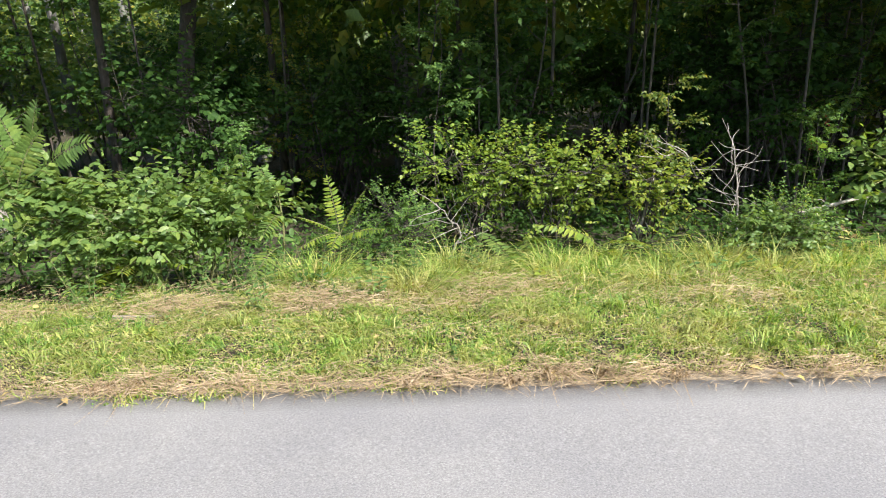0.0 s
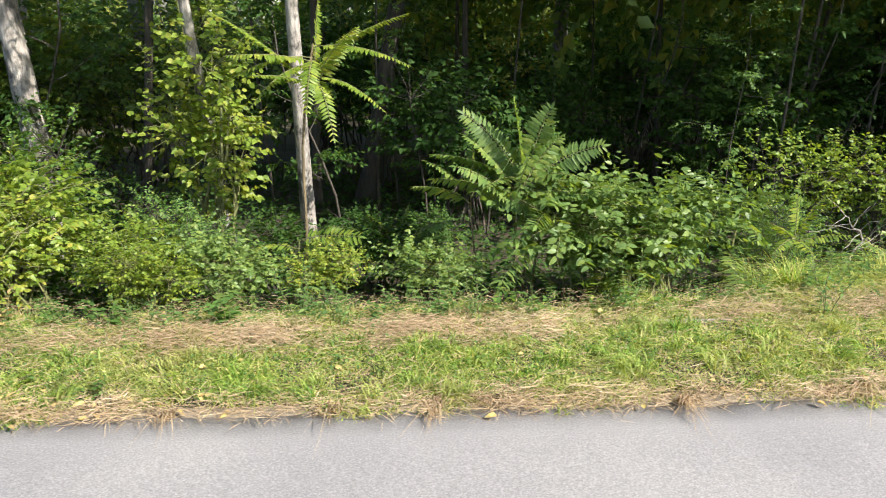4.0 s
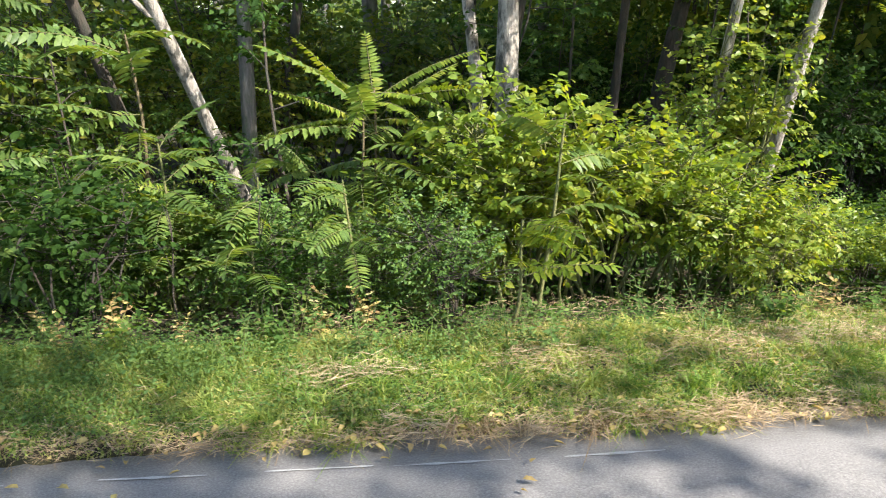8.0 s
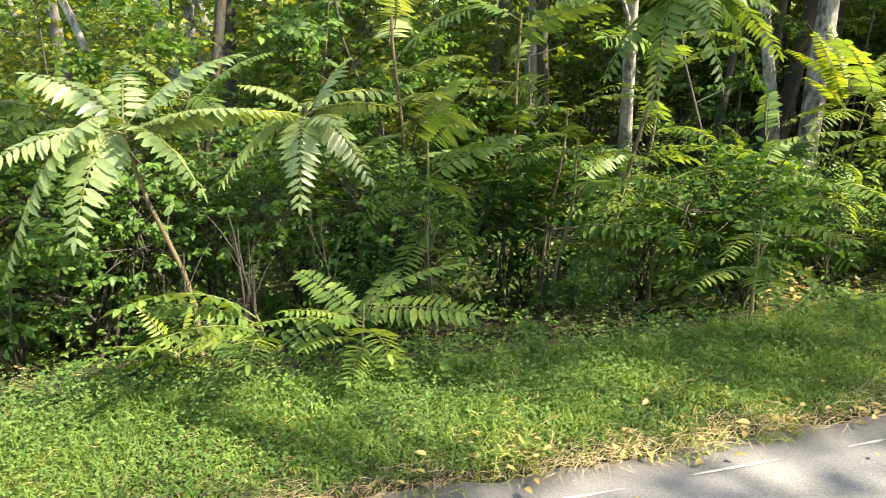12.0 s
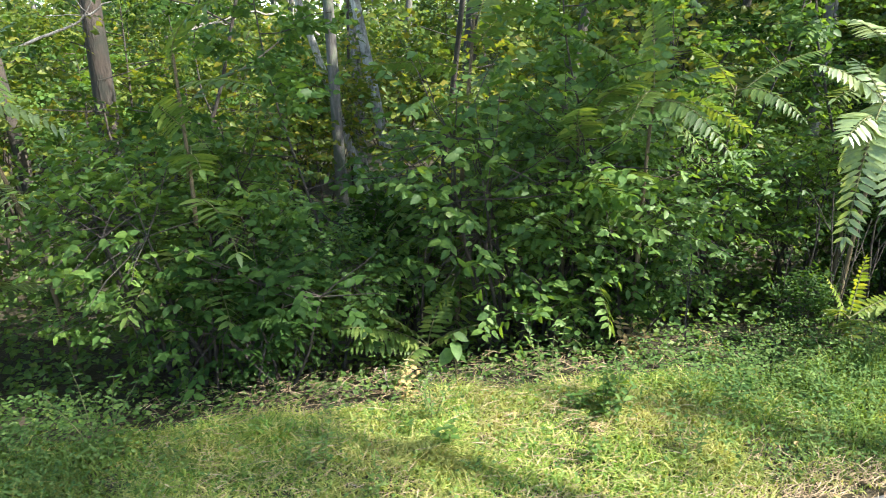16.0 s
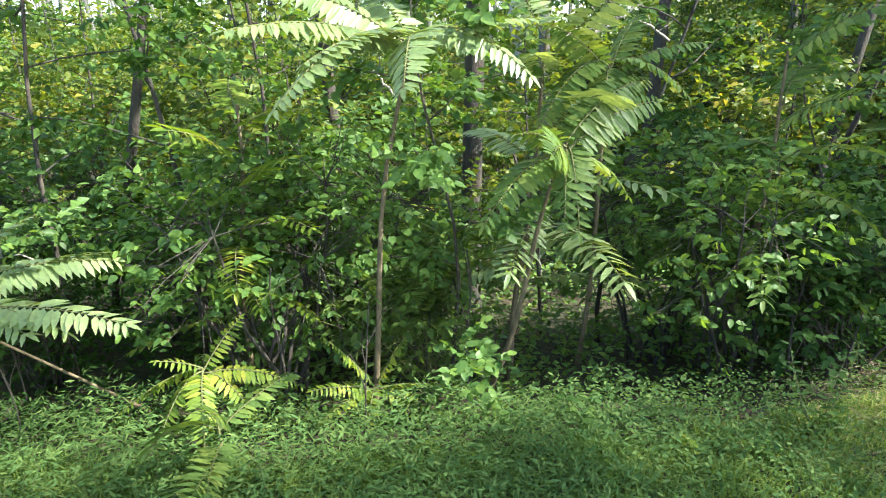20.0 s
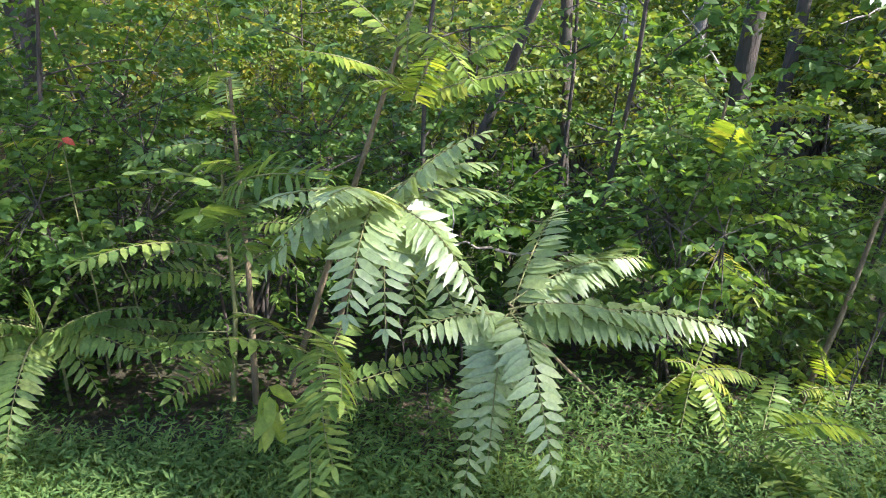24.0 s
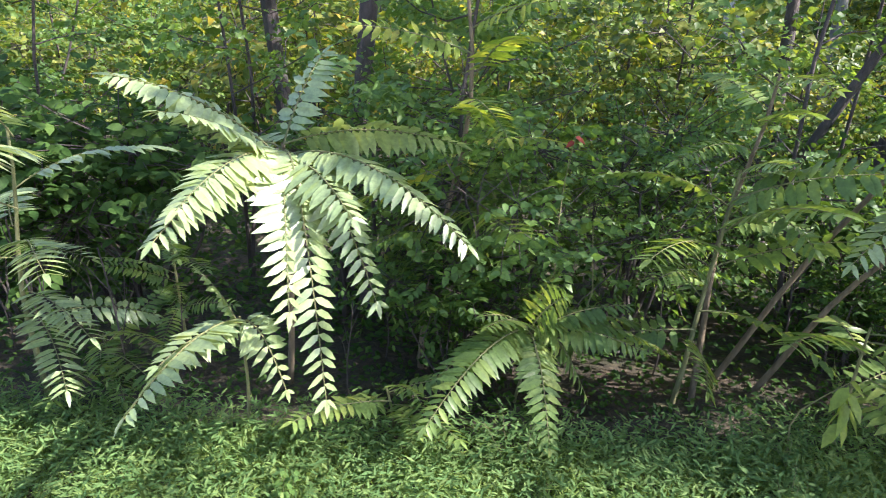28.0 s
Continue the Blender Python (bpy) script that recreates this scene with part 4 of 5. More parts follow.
BUSHES = [
    ("broad", -3.5, 4.35, 0.36), ("vine", -4.2, 4.3, 0.36), ("broad", -4.9, 4.35, 0.4), ("vine", -5.3, 4.2, 0.42), ("dark", -3.9, 4.9, 0.5), ("dark", -4.7, 5.1, 0.5),
    ("broad", 3.9, 5.2, 0.85), ("fine", 2.6, 4.85, 0.5), ("broad", 2.4, 4.75, 0.42), ("airy", 1.75, 5.9, 0.8), ("airy", 0.95, 6.1, 0.9), ("airy", 0.25, 6.2, 0.92), ("fine", -0.3, 5.5, 0.55), ("fine", -0.9, 4.9, 0.42),
    ("broad", -1.75, 4.6, 0.68), ("broad", -2.35, 4.5, 0.74), ("broad", -2.1, 4.3, 0.5), ("dark", -3.4, 6.3, 0.45), ("dark", -4.2, 6.5, 0.4),
    ("fine", -5.2, 5.1, 0.6), ("lime", -5.6, 4.7, 0.55), ("lime", -6.5, 4.9, 0.95), ("lime", -6.2, 4.4, 0.7), ("vine", -7.2, 4.9, 1.1), ("fine", -6.8, 5.4, 1.0),
    ("vine", -7.75, 5.0, 1.0), ("broad", -8.3, 4.9, 0.7), ("fine", -8.2, 4.4, 0.6), ("fine", -9.2, 4.9, 0.65), ("fine", -8.8, 4.5, 0.5), ("broad", -9.8, 5.0, 0.6), ("fine", -10.6, 5.2, 0.8),
    ("dark", -11.4, 5.4, 1.0), ("fine", -12.1, 5.3, 0.9), ("tall", -12.7, 5.7, 0.75), ("fine", -13.4, 5.9, 1.2), ("tall", -14.1, 5.7, 0.86), ("tall", -14.6, 5.4, 0.7),
    ("tall", -15.1, 5.55, 0.98), ("tall", -14.4, 6.3, 0.9), ("dark", -15.7, 6.3, 0.9), ("tall", -17.0, 5.75, 0.8), ("tall", -16.3, 5.6, 0.5), ("tall", -17.15, 6.3, 0.85), ("tall", -19.6, 6.3, 0.8), ("tall", -19.1, 6.9, 0.90), ("broad", -16.5, 6.1, 0.7),
    ("dark", -20.1, 7.6, 0.9), ("tall", -20.9, 7.9, 0.8), ("fine", -21.7, 7.6, 1.1), ("tall", -22.5, 7.6, 0.8), ("fine", -22.9, 8.5, 1.3), ("dark", -24.2, 9.2, 1.1), ("dark", -25.2, 9.8, 1.2), ("tall", -26.2, 10.4, 0.86),
]
# mostly dark bushes along the foot, in place of shaded hollows
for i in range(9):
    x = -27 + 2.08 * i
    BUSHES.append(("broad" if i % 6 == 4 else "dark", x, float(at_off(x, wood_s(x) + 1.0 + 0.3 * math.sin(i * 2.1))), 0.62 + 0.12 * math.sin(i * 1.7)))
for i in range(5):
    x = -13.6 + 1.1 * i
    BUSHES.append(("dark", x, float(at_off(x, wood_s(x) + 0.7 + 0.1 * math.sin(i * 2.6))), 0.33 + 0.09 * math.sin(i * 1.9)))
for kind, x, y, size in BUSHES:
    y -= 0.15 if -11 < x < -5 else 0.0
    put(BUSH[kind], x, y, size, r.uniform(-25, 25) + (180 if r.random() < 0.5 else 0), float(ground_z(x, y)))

# a vine that climbs a pale trunk
column = make_shrub("climbing_vine", "yellow-green heart-leaved vine climbing a pale trunk", 27, 0.85, 0.75, 2.5, 300, 8, 0.07, 0.7, LEAF_YELLOW, STEM_GREEN, "vine", 0.3, 1.0, True)
column.location = (-5.42, 6.05, float(ground_z(-5.42, 6.05)))
column = make_shrub("climbing_vine", "large-leaved pale green vine hanging over a bush", 28, 0.8, 0.6, 1.5, 230, 7, 0.066, 0.72, LEAF_YELLOW, STEM_GREEN, "vine", 0.4, 1.0, True)
column.location = (-7.75, 4.75, float(ground_z(-7.75, 4.75)))

# ---- feather-leaved saplings at the edge: foot, hub, frond tips from the hub ----
FROND_PLANTS = [
    ("glossy", (-23.6, 7.75), (-23.65, 7.30, 1.33), ((0.62, -0.27, 0.01), (0.2, 0.1, 0.33), (-0.43, -0.2, 0.16), (0.51, -0.63, -0.28), (-0.5, -0.45, -0.21), (0.13, -0.5, -0.18), (0.0, -0.58, -0.83), (0.23, -0.45, -0.53), (-0.42, -0.45, -0.11), (-0.57, 0.0, 0.26), (-0.23, 0.4, -0.25), (-0.1, -0.5, -0.5))),
    ("glossy", (-21.5, 6.85), (-21.32, 6.17, 1.22), ((-0.1, -0.33, -0.39), (0.19, -0.27, -0.42), (0.31, -0.17, 0.23), (0.42, -0.02, 0.09), (-0.4, -0.07, 0.04), (-0.39, -0.12, -0.08), (-0.43, 0.08, -0.26), (-0.29, -0.42, 0.12), (0.6, 0.12, -0.1), (0.18, 0.13, -0.6), (-0.23, -0.32, -0.32), (0.27, -0.37, -0.39))),
    ("glossy", (-20.0, 6.3), (-20.92, 5.91, 0.83), ((0.77, -0.38, -0.08), (0.55, -0.31, -0.1), (-0.04, -0.44, -0.42), (-0.25, -0.19, -0.63), (0.7, 0.14, 0.04), (0.79, 0.29, 0.03), (0.35, 0.29, 0.23), (-0.17, -0.22, -0.5), (0.42, -0.31, -0.08), (-0.4, -0.1, 0.0))),
    ("lime", (-21.65, 7.0), (-21.2, 6.20, 1.85), ((-0.05, -0.1, -0.25), (-0.44, -0.2, -0.11), (0.42, 0.02, -0.22), (-0.05, -0.4, -0.1), (0.42, -0.1, -0.04), (-0.23, -0.3, -0.2), (0.07, -0.4, -0.21), (0.46, -0.3, -0.18), (0.2, 0.3, 0.2), (-0.3, 0.3, 0.15))),
    ("frond", (-22.6, 7.2), (-22.65, 7.04, 0.5), ((0.16, 0.06, 0.22), (0.63, -0.24, -0.15), (0.21, -0.19, -0.3), (-0.11, -0.34, -0.23), (-0.51, -0.14, -0.09), (-0.66, -0.39, -0.13), (-0.13, -0.44, -0.34), (0.72, -0.04, -0.13), (-0.25, -0.04, 0.11), (0.4, -0.3, -0.05), (-0.32, -0.2, 0.14), (0.42, -0.15, 0.1), (0.02, -0.25, 0.24))),
    ("lime", (-19.92, 6.05), (-19.93, 5.95, 0.34), ((-0.23, -0.2, -0.27), (-0.03, -0.35, -0.33), (0.23, -0.15, -0.3), (0.43, -0.05, -0.16), (-0.19, -0.05, 0.09), (0.2, 0.1, 0.18), (-0.35, -0.1, -0.1))),
    ("lime", (-19.15, 5.95), (-19.15, 5.85, 0.12), ((-0.23, -0.05, 0.32), (0.15, -0.05, 0.25), (-0.3, -0.15, -0.04), (0.27, -0.15, -0.2), (-0.32, -0.1, 0.1), (0.32, -0.05, -0.03), (-0.1, -0.2, -0.15))),
    ("glossy", (-19.13, 6.02), (-18.88, 5.80, 1.78), ((-0.3, -0.78, -0.2), (-0.69, -0.5, -0.27), (-0.81, -0.3, 0.01), (0.47, -0.2, 0.04), (-0.55, -0.4, -0.11), (0.41, -0.3, -0.2), (-0.1, 0.4, 0.2), (-0.6, 0.1, 0.2))),
    ("frond", (-17.7, 6.4), (-17.86, 5.85, 1.65), ((-0.49, -0.1, -0.40), (0.36, -0.24, 0.05), (0.25, -0.30, -0.2), (-0.36, -0.05, 0.15), (-0.2, -0.25, -0.6), (0.3, 0.2, 0.2))),
    ("glossy", (-13.5, 4.75), (-13.63, 4.48, 1.29), ((0.51, 0.02, 0.25), (0.64, -0.18, 0.0), (0.29, -0.33, -0.28), (-0.22, -0.28, -0.45), (-0.44, -0.18, -0.1), (-0.49, -0.28, -0.56), (0.02, 0.22, 0.2), (0.72, 0.02, -0.03), (-0.35, 0.1, 0.2))),
    ("glossy", (-12.8, 5.4), (-12.76, 5.20, 1.22), ((0.3, -0.25, -0.4), (0.12, -0.4, -0.04), (-0.32, 0.0, 0.14), (0.5, 0.0, -0.03), (-0.11, -0.3, -0.5), (-0.5, -0.2, -0.35), (0.3, 0.2, 0.25))),
    ("lime", (-13.55, 4.65), (-13.57, 4.55, 0.13), ((0.39, -0.05, 0.11), (0.12, 0.05, 0.31), (-0.3, -0.1, 0.13), (-0.32, -0.15, 0.02), (0.03, -0.25, -0.08), (0.26, -0.2, -0.12), (-0.24, -0.25, -0.14), (-0.14, 0.05, 0.23))),
    ("frond", (-14.2, 6.0), (-14.16, 5.79, 1.23), ((-0.55, 0.05, 0.05), (-0.33, -0.21, -0.28), (0.28, -0.34, -0.36), (0.2, -0.34, -0.2), (-0.6, 0.04, -0.21), (0.57, -0.37, -0.17), (0.1, 0.1, 0.4))),
    ("frond", (-13.4, 6.0), (-13.39, 5.78, 1.31), ((0.5, -0.19, 0.21), (-0.6, -0.1, -0.32), (-0.7, 0.19, -0.14), (-0.35, -0.01, 0.25), (0.2, -0.4, -0.2))),
    ("lime", (-8.6, 5.6), (-8.59, 5.30, 1.20), ((-0.51, -0.1, 0.32), (0.71, -0.1, 0.26), (0.82, -0.2, 0.0), (-0.63, 0.0, 0.21), (0.47, -0.3, -0.12), (-0.79, -0.2, -0.3), (-0.74, -0.3, 0.03), (0.6, 0.2, 0.15), (0.73, -0.3, -0.31), (-0.04, 0.2, 0.35), (-0.19, -0.5, -0.25), (0.3, -0.5, -0.2))),
    ("frond", (-9.1, 5.9), (-9.03, 5.7, 0.55), ((-0.34, -0.02, 0.27), (-0.5, -0.02, 0.11), (0.7, -0.27, -0.05), (0.17, -0.4, -0.13), (0.56, -0.2, 0.10), (-0.44, -0.2, -0.14))),
    ("frond", (-10.5, 5.4), (-10.45, 5.26, 0.20), ((0.45, -0.17, 0.10), (-0.56, -0.06, -0.05), (-0.33, -0.27, -0.22), (0.35, -0.1, 0.25), (0.25, -0.35, -0.14), (-0.4, -0.04, 0.2), (0.0, 0.1, 0.4))),
    ("lime", (-4.55, 5.15), (-4.31, 5.08, 1.57), ((0.67, -0.08, 0.2), (-0.68, 0.02, 0.2), (-0.66, -0.13, -0.29), (0.5, -0.28, -0.44), (0.68, -0.18, -0.14), (-0.43, -0.28, -0.43), (0.15, -0.33, -0.63), (0.03, 0.22, 0.29), (-0.54, -0.28, -0.07), (-0.02, -0.38, -0.43), (0.31, -0.28, 0.1), (-0.36, -0.43, -0.19), (0.3, 0.3, 0.1))),
    ("frond", (-2.8, 4.7), (-2.86, 4.52, 0.72), ((-0.42, 0.02, 0.42), (0.16, -0.03, 0.46), (-0.62, -0.05, 0.16), (0.5, -0.12, 0.22), (-0.1, -0.1, 0.5), (0.3, -0.3, 0.05), (-0.3, -0.32, 0.0), (0.62, -0.2, -0.06))),
    ("frond", (-2.85, 4.6), (-2.92, 4.40, 0.62), ((-0.36, 0.02, 0.39), (0.26, -0.03, 0.38), (-0.57, -0.05, 0.12), (0.45, -0.2, 0.03), (-0.43, -0.1, 0.21), (0.6, -0.2, -0.04), (0.03, -0.2, 0.33))),
    ("frond", (-3.7, 5.2), (-3.76, 5.02, 0.04), ((-0.48, -0.03, 0.20), (-0.36, -0.12, 0.16), (0.10, -0.04, 0.34), (-0.2, -0.03, 0.28), (0.43, -0.08, 0.25), (-0.45, -0.15, -0.02))),
    ("frond", (-3.15, 4.7), (-3.22, 4.55, 0.58), ((0.43, -0.04, 0.26), (0.52, -0.15, 0.05), (0.01, -0.01, 0.38), (0.5, -0.26, -0.11), (-0.4, -0.15, 0.1), (-0.3, -0.07, 0.25))),
    ("lime", (-0.8, 4.75), (-0.79, 4.62, 0.20), ((-0.05, -0.02, 0.40), (-0.28, -0.09, 0.15), (0.32, -0.13, 0.05), (-0.02, -0.28, -0.05), (-0.25, -0.18, -0.05), (0.2, 0.05, 0.3))),
    ("frond", (-15.75, 5.45), (-15.77, 5.35, 0.02), ((-0.43, 0.02, 0.30), (-0.44, -0.05, 0.08), (-0.5, -0.05, 0.20), (0.1, -0.05, 0.32), (0.3, -0.2, 0.15), (-0.3, -0.25, -0.1))),
    ("frond", (-18.5, 6.1), (-18.30, 5.50, 1.30), ((-0.49, -0.2, -0.28), (-0.12, -0.2, -0.32), (-0.32, -0.45, 0.02), (0.55, 0.1, 0.14), (0.55, 0.2, 0.24), (0.3, -0.05, -0.27), (-0.31, -0.1, 0.06), (-0.07, -0.24, -0.36), (0.49, 0.2, 0.24))),
    ("glossy", (-23.85, 7.4), (-23.88, 7.10, 0.72), ((-0.4, -0.45, -0.07), (-0.3, -0.2, -0.05), (0.14, -0.1, -0.3), (-0.12, 0.1, 0.16))),
    ("frond", (-10.7, 5.25), (-11.0, 4.25, 1.78), ((-0.33, -0.3, -0.52), (0.28, -0.3, -0.45), (0.68, 0.0, -0.35), (-0.74, -0.2, -0.08), (-0.45, -0.1, -0.4), (0.06, -0.3, -0.46), (-0.1, -0.4, -0.17), (0.7, 0.1, -0.1), (0.1, 0.4, 0.1))),
    ("frond", (-14.5, 5.3), (-14.6, 5.0, 1.39), ((0.19, -0.35, -0.29), (-0.40, 0.06, 0.25), (-0.31, -0.22, -0.2), (0.35, -0.16, 0.1), (0.1, 0.2, 0.4))),
]
for i, (style, foot, hub, tips) in enumerate(FROND_PLANTS):
    frond_plant(foot, hub, tips, style, seed=i, rib=0.018 if hub[2] > 1.0 else 0.010)

# fuller feather-leaved saplings between the bushes
for i, (x, y, h, n, size, style) in enumerate((
        (-8.75, 5.2, 1.45, 15, 1.1, "frond"), (-8.35, 5.35, 1.25, 10, 0.95, "lime"), (-9.4, 4.9, 0.95, 11, 0.9, "frond"), (-9.95, 4.85, 1.15, 12, 1.0, "frond"), (-10.6, 4.9, 0.9, 11, 0.95, "frond"),
        (-10.3, 5.7, 1.95, 14, 1.05, "frond"), (-11.2, 5.1, 1.25, 12, 1.0, "frond"), (-11.4, 5.7, 2.1, 15, 1.1, "frond"), (-12.15, 5.2, 1.3, 12, 1.0, "frond"), (-12.2, 6.0, 2.2, 14, 1.1, "glossy"),
        (-14.9, 5.5, 1.5, 11, 1.0, "frond"), (-15.4, 6.0, 2.1, 12, 1.05, "frond"), (-17.0, 5.9, 1.9, 11, 1.0, "frond"), (-18.2, 6.3, 2.1, 12, 1.1, "glossy"), (-19.7, 6.5, 1.6, 12, 1.0, "lime"),
        (-21.9, 6.9, 1.2, 11, 1.0, "frond"), (-22.9, 7.7, 1.9, 12, 1.1, "lime"), (-24.7, 8.0, 1.3, 12, 1.0, "glossy"), (-1.25, 4.75, 0.75, 8, 0.75, "frond"), (-2.75, 4.55, 0.85, 10, 0.85, "frond"))):
    feather_plant(300 + i, x, y, h, n, size, style, (0.05 * h, -0.12 * h), -1.6, low=0.35)

# weeds at the foot of the bushes
WEEDS = [
    make_weed(61, 0.34, 7, 0.075, 0.42, WEED, "leafy green upright weed at the bushes' foot"),
    make_weed(62, 0.24, 5, 0.085, 0.62, LEAF_MID, "broad-leaved green weed at the bushes' foot"),
    make_weed(63, 0.45, 9, 0.065, 0.30, WEED, "tall narrow-leaved green weed"),
    make_weed(64, 0.18, 4, 0.075, 0.8, LEAF_YELLOW, "low yellow-green round-leaved weed"),
]
for i in range(100):
    x = r.uniform(-27, 4.2)
    s = float(wood_s(x)) + abs(r.normal(0, 0.22)) - 0.08
    y = float(at_off(x, s))
    kind = int(r.choice(4, p=(0.3, 0.3, 0.25, 0.15)))
    if x < -14 and r.random() < 0.45:
        continue
    put(WEEDS[kind], x, y, r.uniform(0.5, 1.05) * (1.15 if x > -1 else 0.9), r.uniform(0, 360))

for i in range(60):
    x = r.uniform(-27, -12.5)
    s = float(wood_s(x)) + r.uniform(-0.6, 0.2)
    if s > 0.1:
        put(WEEDS[int(r.choice(3))], x, float(at_off(x, s)), r.uniform(0.3, 0.65), r.uniform(0, 360))

for i in range(62):
    x = r.uniform(-10.5, 0.8)
    put(WEEDS[int(r.choice(3))], x, float(at_off(x, wood_s(x) + r.uniform(-0.12, 0.35))), r.uniform(0.5, 0.85), r.uniform(0, 360))

for i in range(40):
    x = r.uniform(-1.4, 4.4)
    put(WEEDS[int(r.choice(4, p=(0.35, 0.2, 0.35, 0.1)))], x, float(at_off(x, wood_s(x) + r.uniform(-0.5, 0.25))), r.uniform(0.5, 0.95), r.uniform(0, 360))

# low rosettes in the mown grass
for i in range(36):
    x = r.uniform(-10, 4.2)
    s = r.uniform(0.12, 1.0) * float(wood_s(x))
    put(WEEDS[int(r.choice((1, 3)))], x, float(at_off(x, s)), r.uniform(0.22, 0.42), r.uniform(0, 360))

# smaller ones scattered along the edge
for i in range(46):
    x = -27 + 29.0 * (i + r.uniform(-0.4, 0.4)) / 46
    s = float(wood_s(x)) + r.uniform(0.15, 1.6)
    h = r.uniform(0.25, 0.7) if s < wood_s(x) + 0.6 else r.uniform(0.6, 1.6)
    if (x > -6.5 and r.random() < 0.6) or -17.9 < x < -13.9 or (x < -9 and r.random() < 0.4):
        continue
    h = min(h, 0.5) if x > -6.5 else h
    feather_plant(400 + i, x, float(at_off(x, s)), h, int(r.integers(6, 11)), r.uniform(0.6, 1.0), "frond" if x < -12 or i % 3 else "lime", (r.uniform(-0.1, 0.1), -0.1 * h), -1.6)

# ---- dead wood ----
dead_branch((1.75, 5.9, -0.35), ((0.05, -0.02, 0.35), (0.1, -0.05, 0.75), (0.3, -0.1, 0.85), (0.45, -0.1, 0.6)), 0.014, "bare grey dead branch arching out of a bush", 1, 16)
dead_branch((2.5, 5.5, -0.3), ((-0.05, 0, 0.4), (-0.1, 0, 0.75), (-0.2, 0, 1.05)), 0.010, "bare grey upright dead branch at the wood's edge", 2, 30)
dead_branch((2.5, 4.95, 0.1), ((0.35, 0, 0.10), (0.8, 0.1, 0.14), (1.3, 0.2, 0.3), (1.8, 0.2, 0.2)), 0.016, "bare grey dead branch lying across weeds", 3, 14)
dead_branch((0.0, 5.1, -0.2), ((0.1, 0, 0.25), (-0.1, 0.05, 0.45)), 0.010, "small heap of bare grey twigs", 4, 14)
dead_branch((-15.85, 6.95, 0.08), ((-0.25, 0.0, 0.17), (-0.53, -0.01, 0.37), (-0.70, -0.1, 0.62)), 0.012, "pale bare broken branch hanging in the undergrowth", 5, 5)
dead_branch((-15.79, 5.15, -0.36), ((-0.02, 0.0, 0.32), (-0.12, -0.05, 0.22), (-0.40, -0.15, 0.02)), 0.014, "pale dead stick lying on the weeds", 6, 2)
dead_branch((-17.3, 7.6, -0.4), ((0.0, 0, 0.5), (0.15, 0, 0.9)), 0.012, "broken pale dead stem in the shade", 7, 3)
dead_branch((-19.9, 6.9, 0.55), ((-0.5, -0.1, 0.1), (-1.0, -0.2, 0.28)), 0.012, "bare pale side branch in the leaves", 8, 3)

dead_branch((-15.81, 8.0, 1.75), ((-0.3, 0.0, 0.15), (-0.63, 0.0, 0.18), (-1.18, 0.0, 0.0)), 0.012, "white bare dead branch between the leaves", 9, 7)
dead_branch((-17.74, 6.5, 1.70), ((0.36, 0.0, 0.15), (0.52, 0.0, 0.24)), 0.010, "pale dead branch across a dark trunk", 10, 3)
dead_branch((-18.48, 7.5, 1.41), ((-0.17, 0.0, 0.22), (-0.44, 0.0, 0.46)), 0.011, "pale bare dead branch leaning in the wood", 11, 4)

# bare dark stems under the leaves of the shaded edge
BARE = new("bare_stem")
tagged(BARE, "thin bare dark stem in the shade under the bushes", "stem", "bare stems of the undergrowth")
q = np.random.default_rng(91)
pts = wander(np.array([0, 0, -0.1]), np.array([0.10, 0.05, 1.1]), 8, 0.06, q)
part("stem", mesh_of("stem", *tube(pts, np.linspace(0.009, 0.005, 8), 6), BARK_BROWN, True), BARE)
for k in (3, 4, 5):
    e = pts[k] + q.normal(0, 0.16, 3) + np.array([0, 0, 0.28])
    part("twig", mesh_of("twig", *tube(wander(pts[k], e, 5, 0.02, q), np.linspace(0.005, 0.002, 5), 5), BARK_BROWN, True), BARE)
for i in range(44):
    x = q.uniform(-25.5, -8.8)
    put(BARE, x, float(at_off(x, wood_s(x) + q.uniform(0.35, 1.1))), q.uniform(0.4, 0.85), q.uniform(0, 360))

# sprigs and withered weeds that stand out
leaf_sprig((-22.45, 7.3), (-22.45, 7.10, 1.33), 2, 0.055, 0.7, RED_LEAF, "thin sprig with red autumn leaves", 1)
leaf_sprig((-22.2, 7.3), (-22.35, 7.05, 0.97), 2, 0.075, 0.7, LEAF_YELLOW, "thin sprig with two yellowing leaves", 2)
leaf_sprig((-21.75, 6.35), (-21.79, 6.12, 0.54), 10, 0.14, 0.40, LEAF_YELLOW, "sprig of large drooping bright green leaves", 3, 1.4)
leaf_sprig((4.0, 7.2), (3.95, 7.0, 0.6), 6, 0.05, 0.6, RED_LEAF, "young shoot with red autumn leaves", 4)
leaf_sprig((3.8, 7.1), (3.8, 6.95, 0.35), 5, 0.05, 0.6, RED_LEAF, "young shoot with red autumn leaves", 5)
leaf_sprig((-15.7, 5.0), (-15.75, 4.95, 0.25), 6, 0.11, 0.6, LEAF_MID, "low shoot of broad green leaves", 6)
WITHERED = make_weed(66, 0.26, 6, 0.07, 0.5, DEAD_LEAF, "withered pale brown weed at the bushes' foot")
for i, (x, s) in enumerate(((-10.35, 1.05), (-10.1, 1.2), (-9.75, 1.1), (-9.0, 1.05), (-8.7, 1.2), (-11.2, 1.15), (-11.5, 1.3), (-6.1, 1.0), (-14.3, 1.25), (-14.6, 1.5), (-16.0, 1.2), (-0.2, 1.9), (2.9, 1.9), (3.3, 2.1))):
    put(WITHERED, x, float(at_off(x, s)), 0.8 + 0.25 * math.sin(i * 2.2), 77 * i)

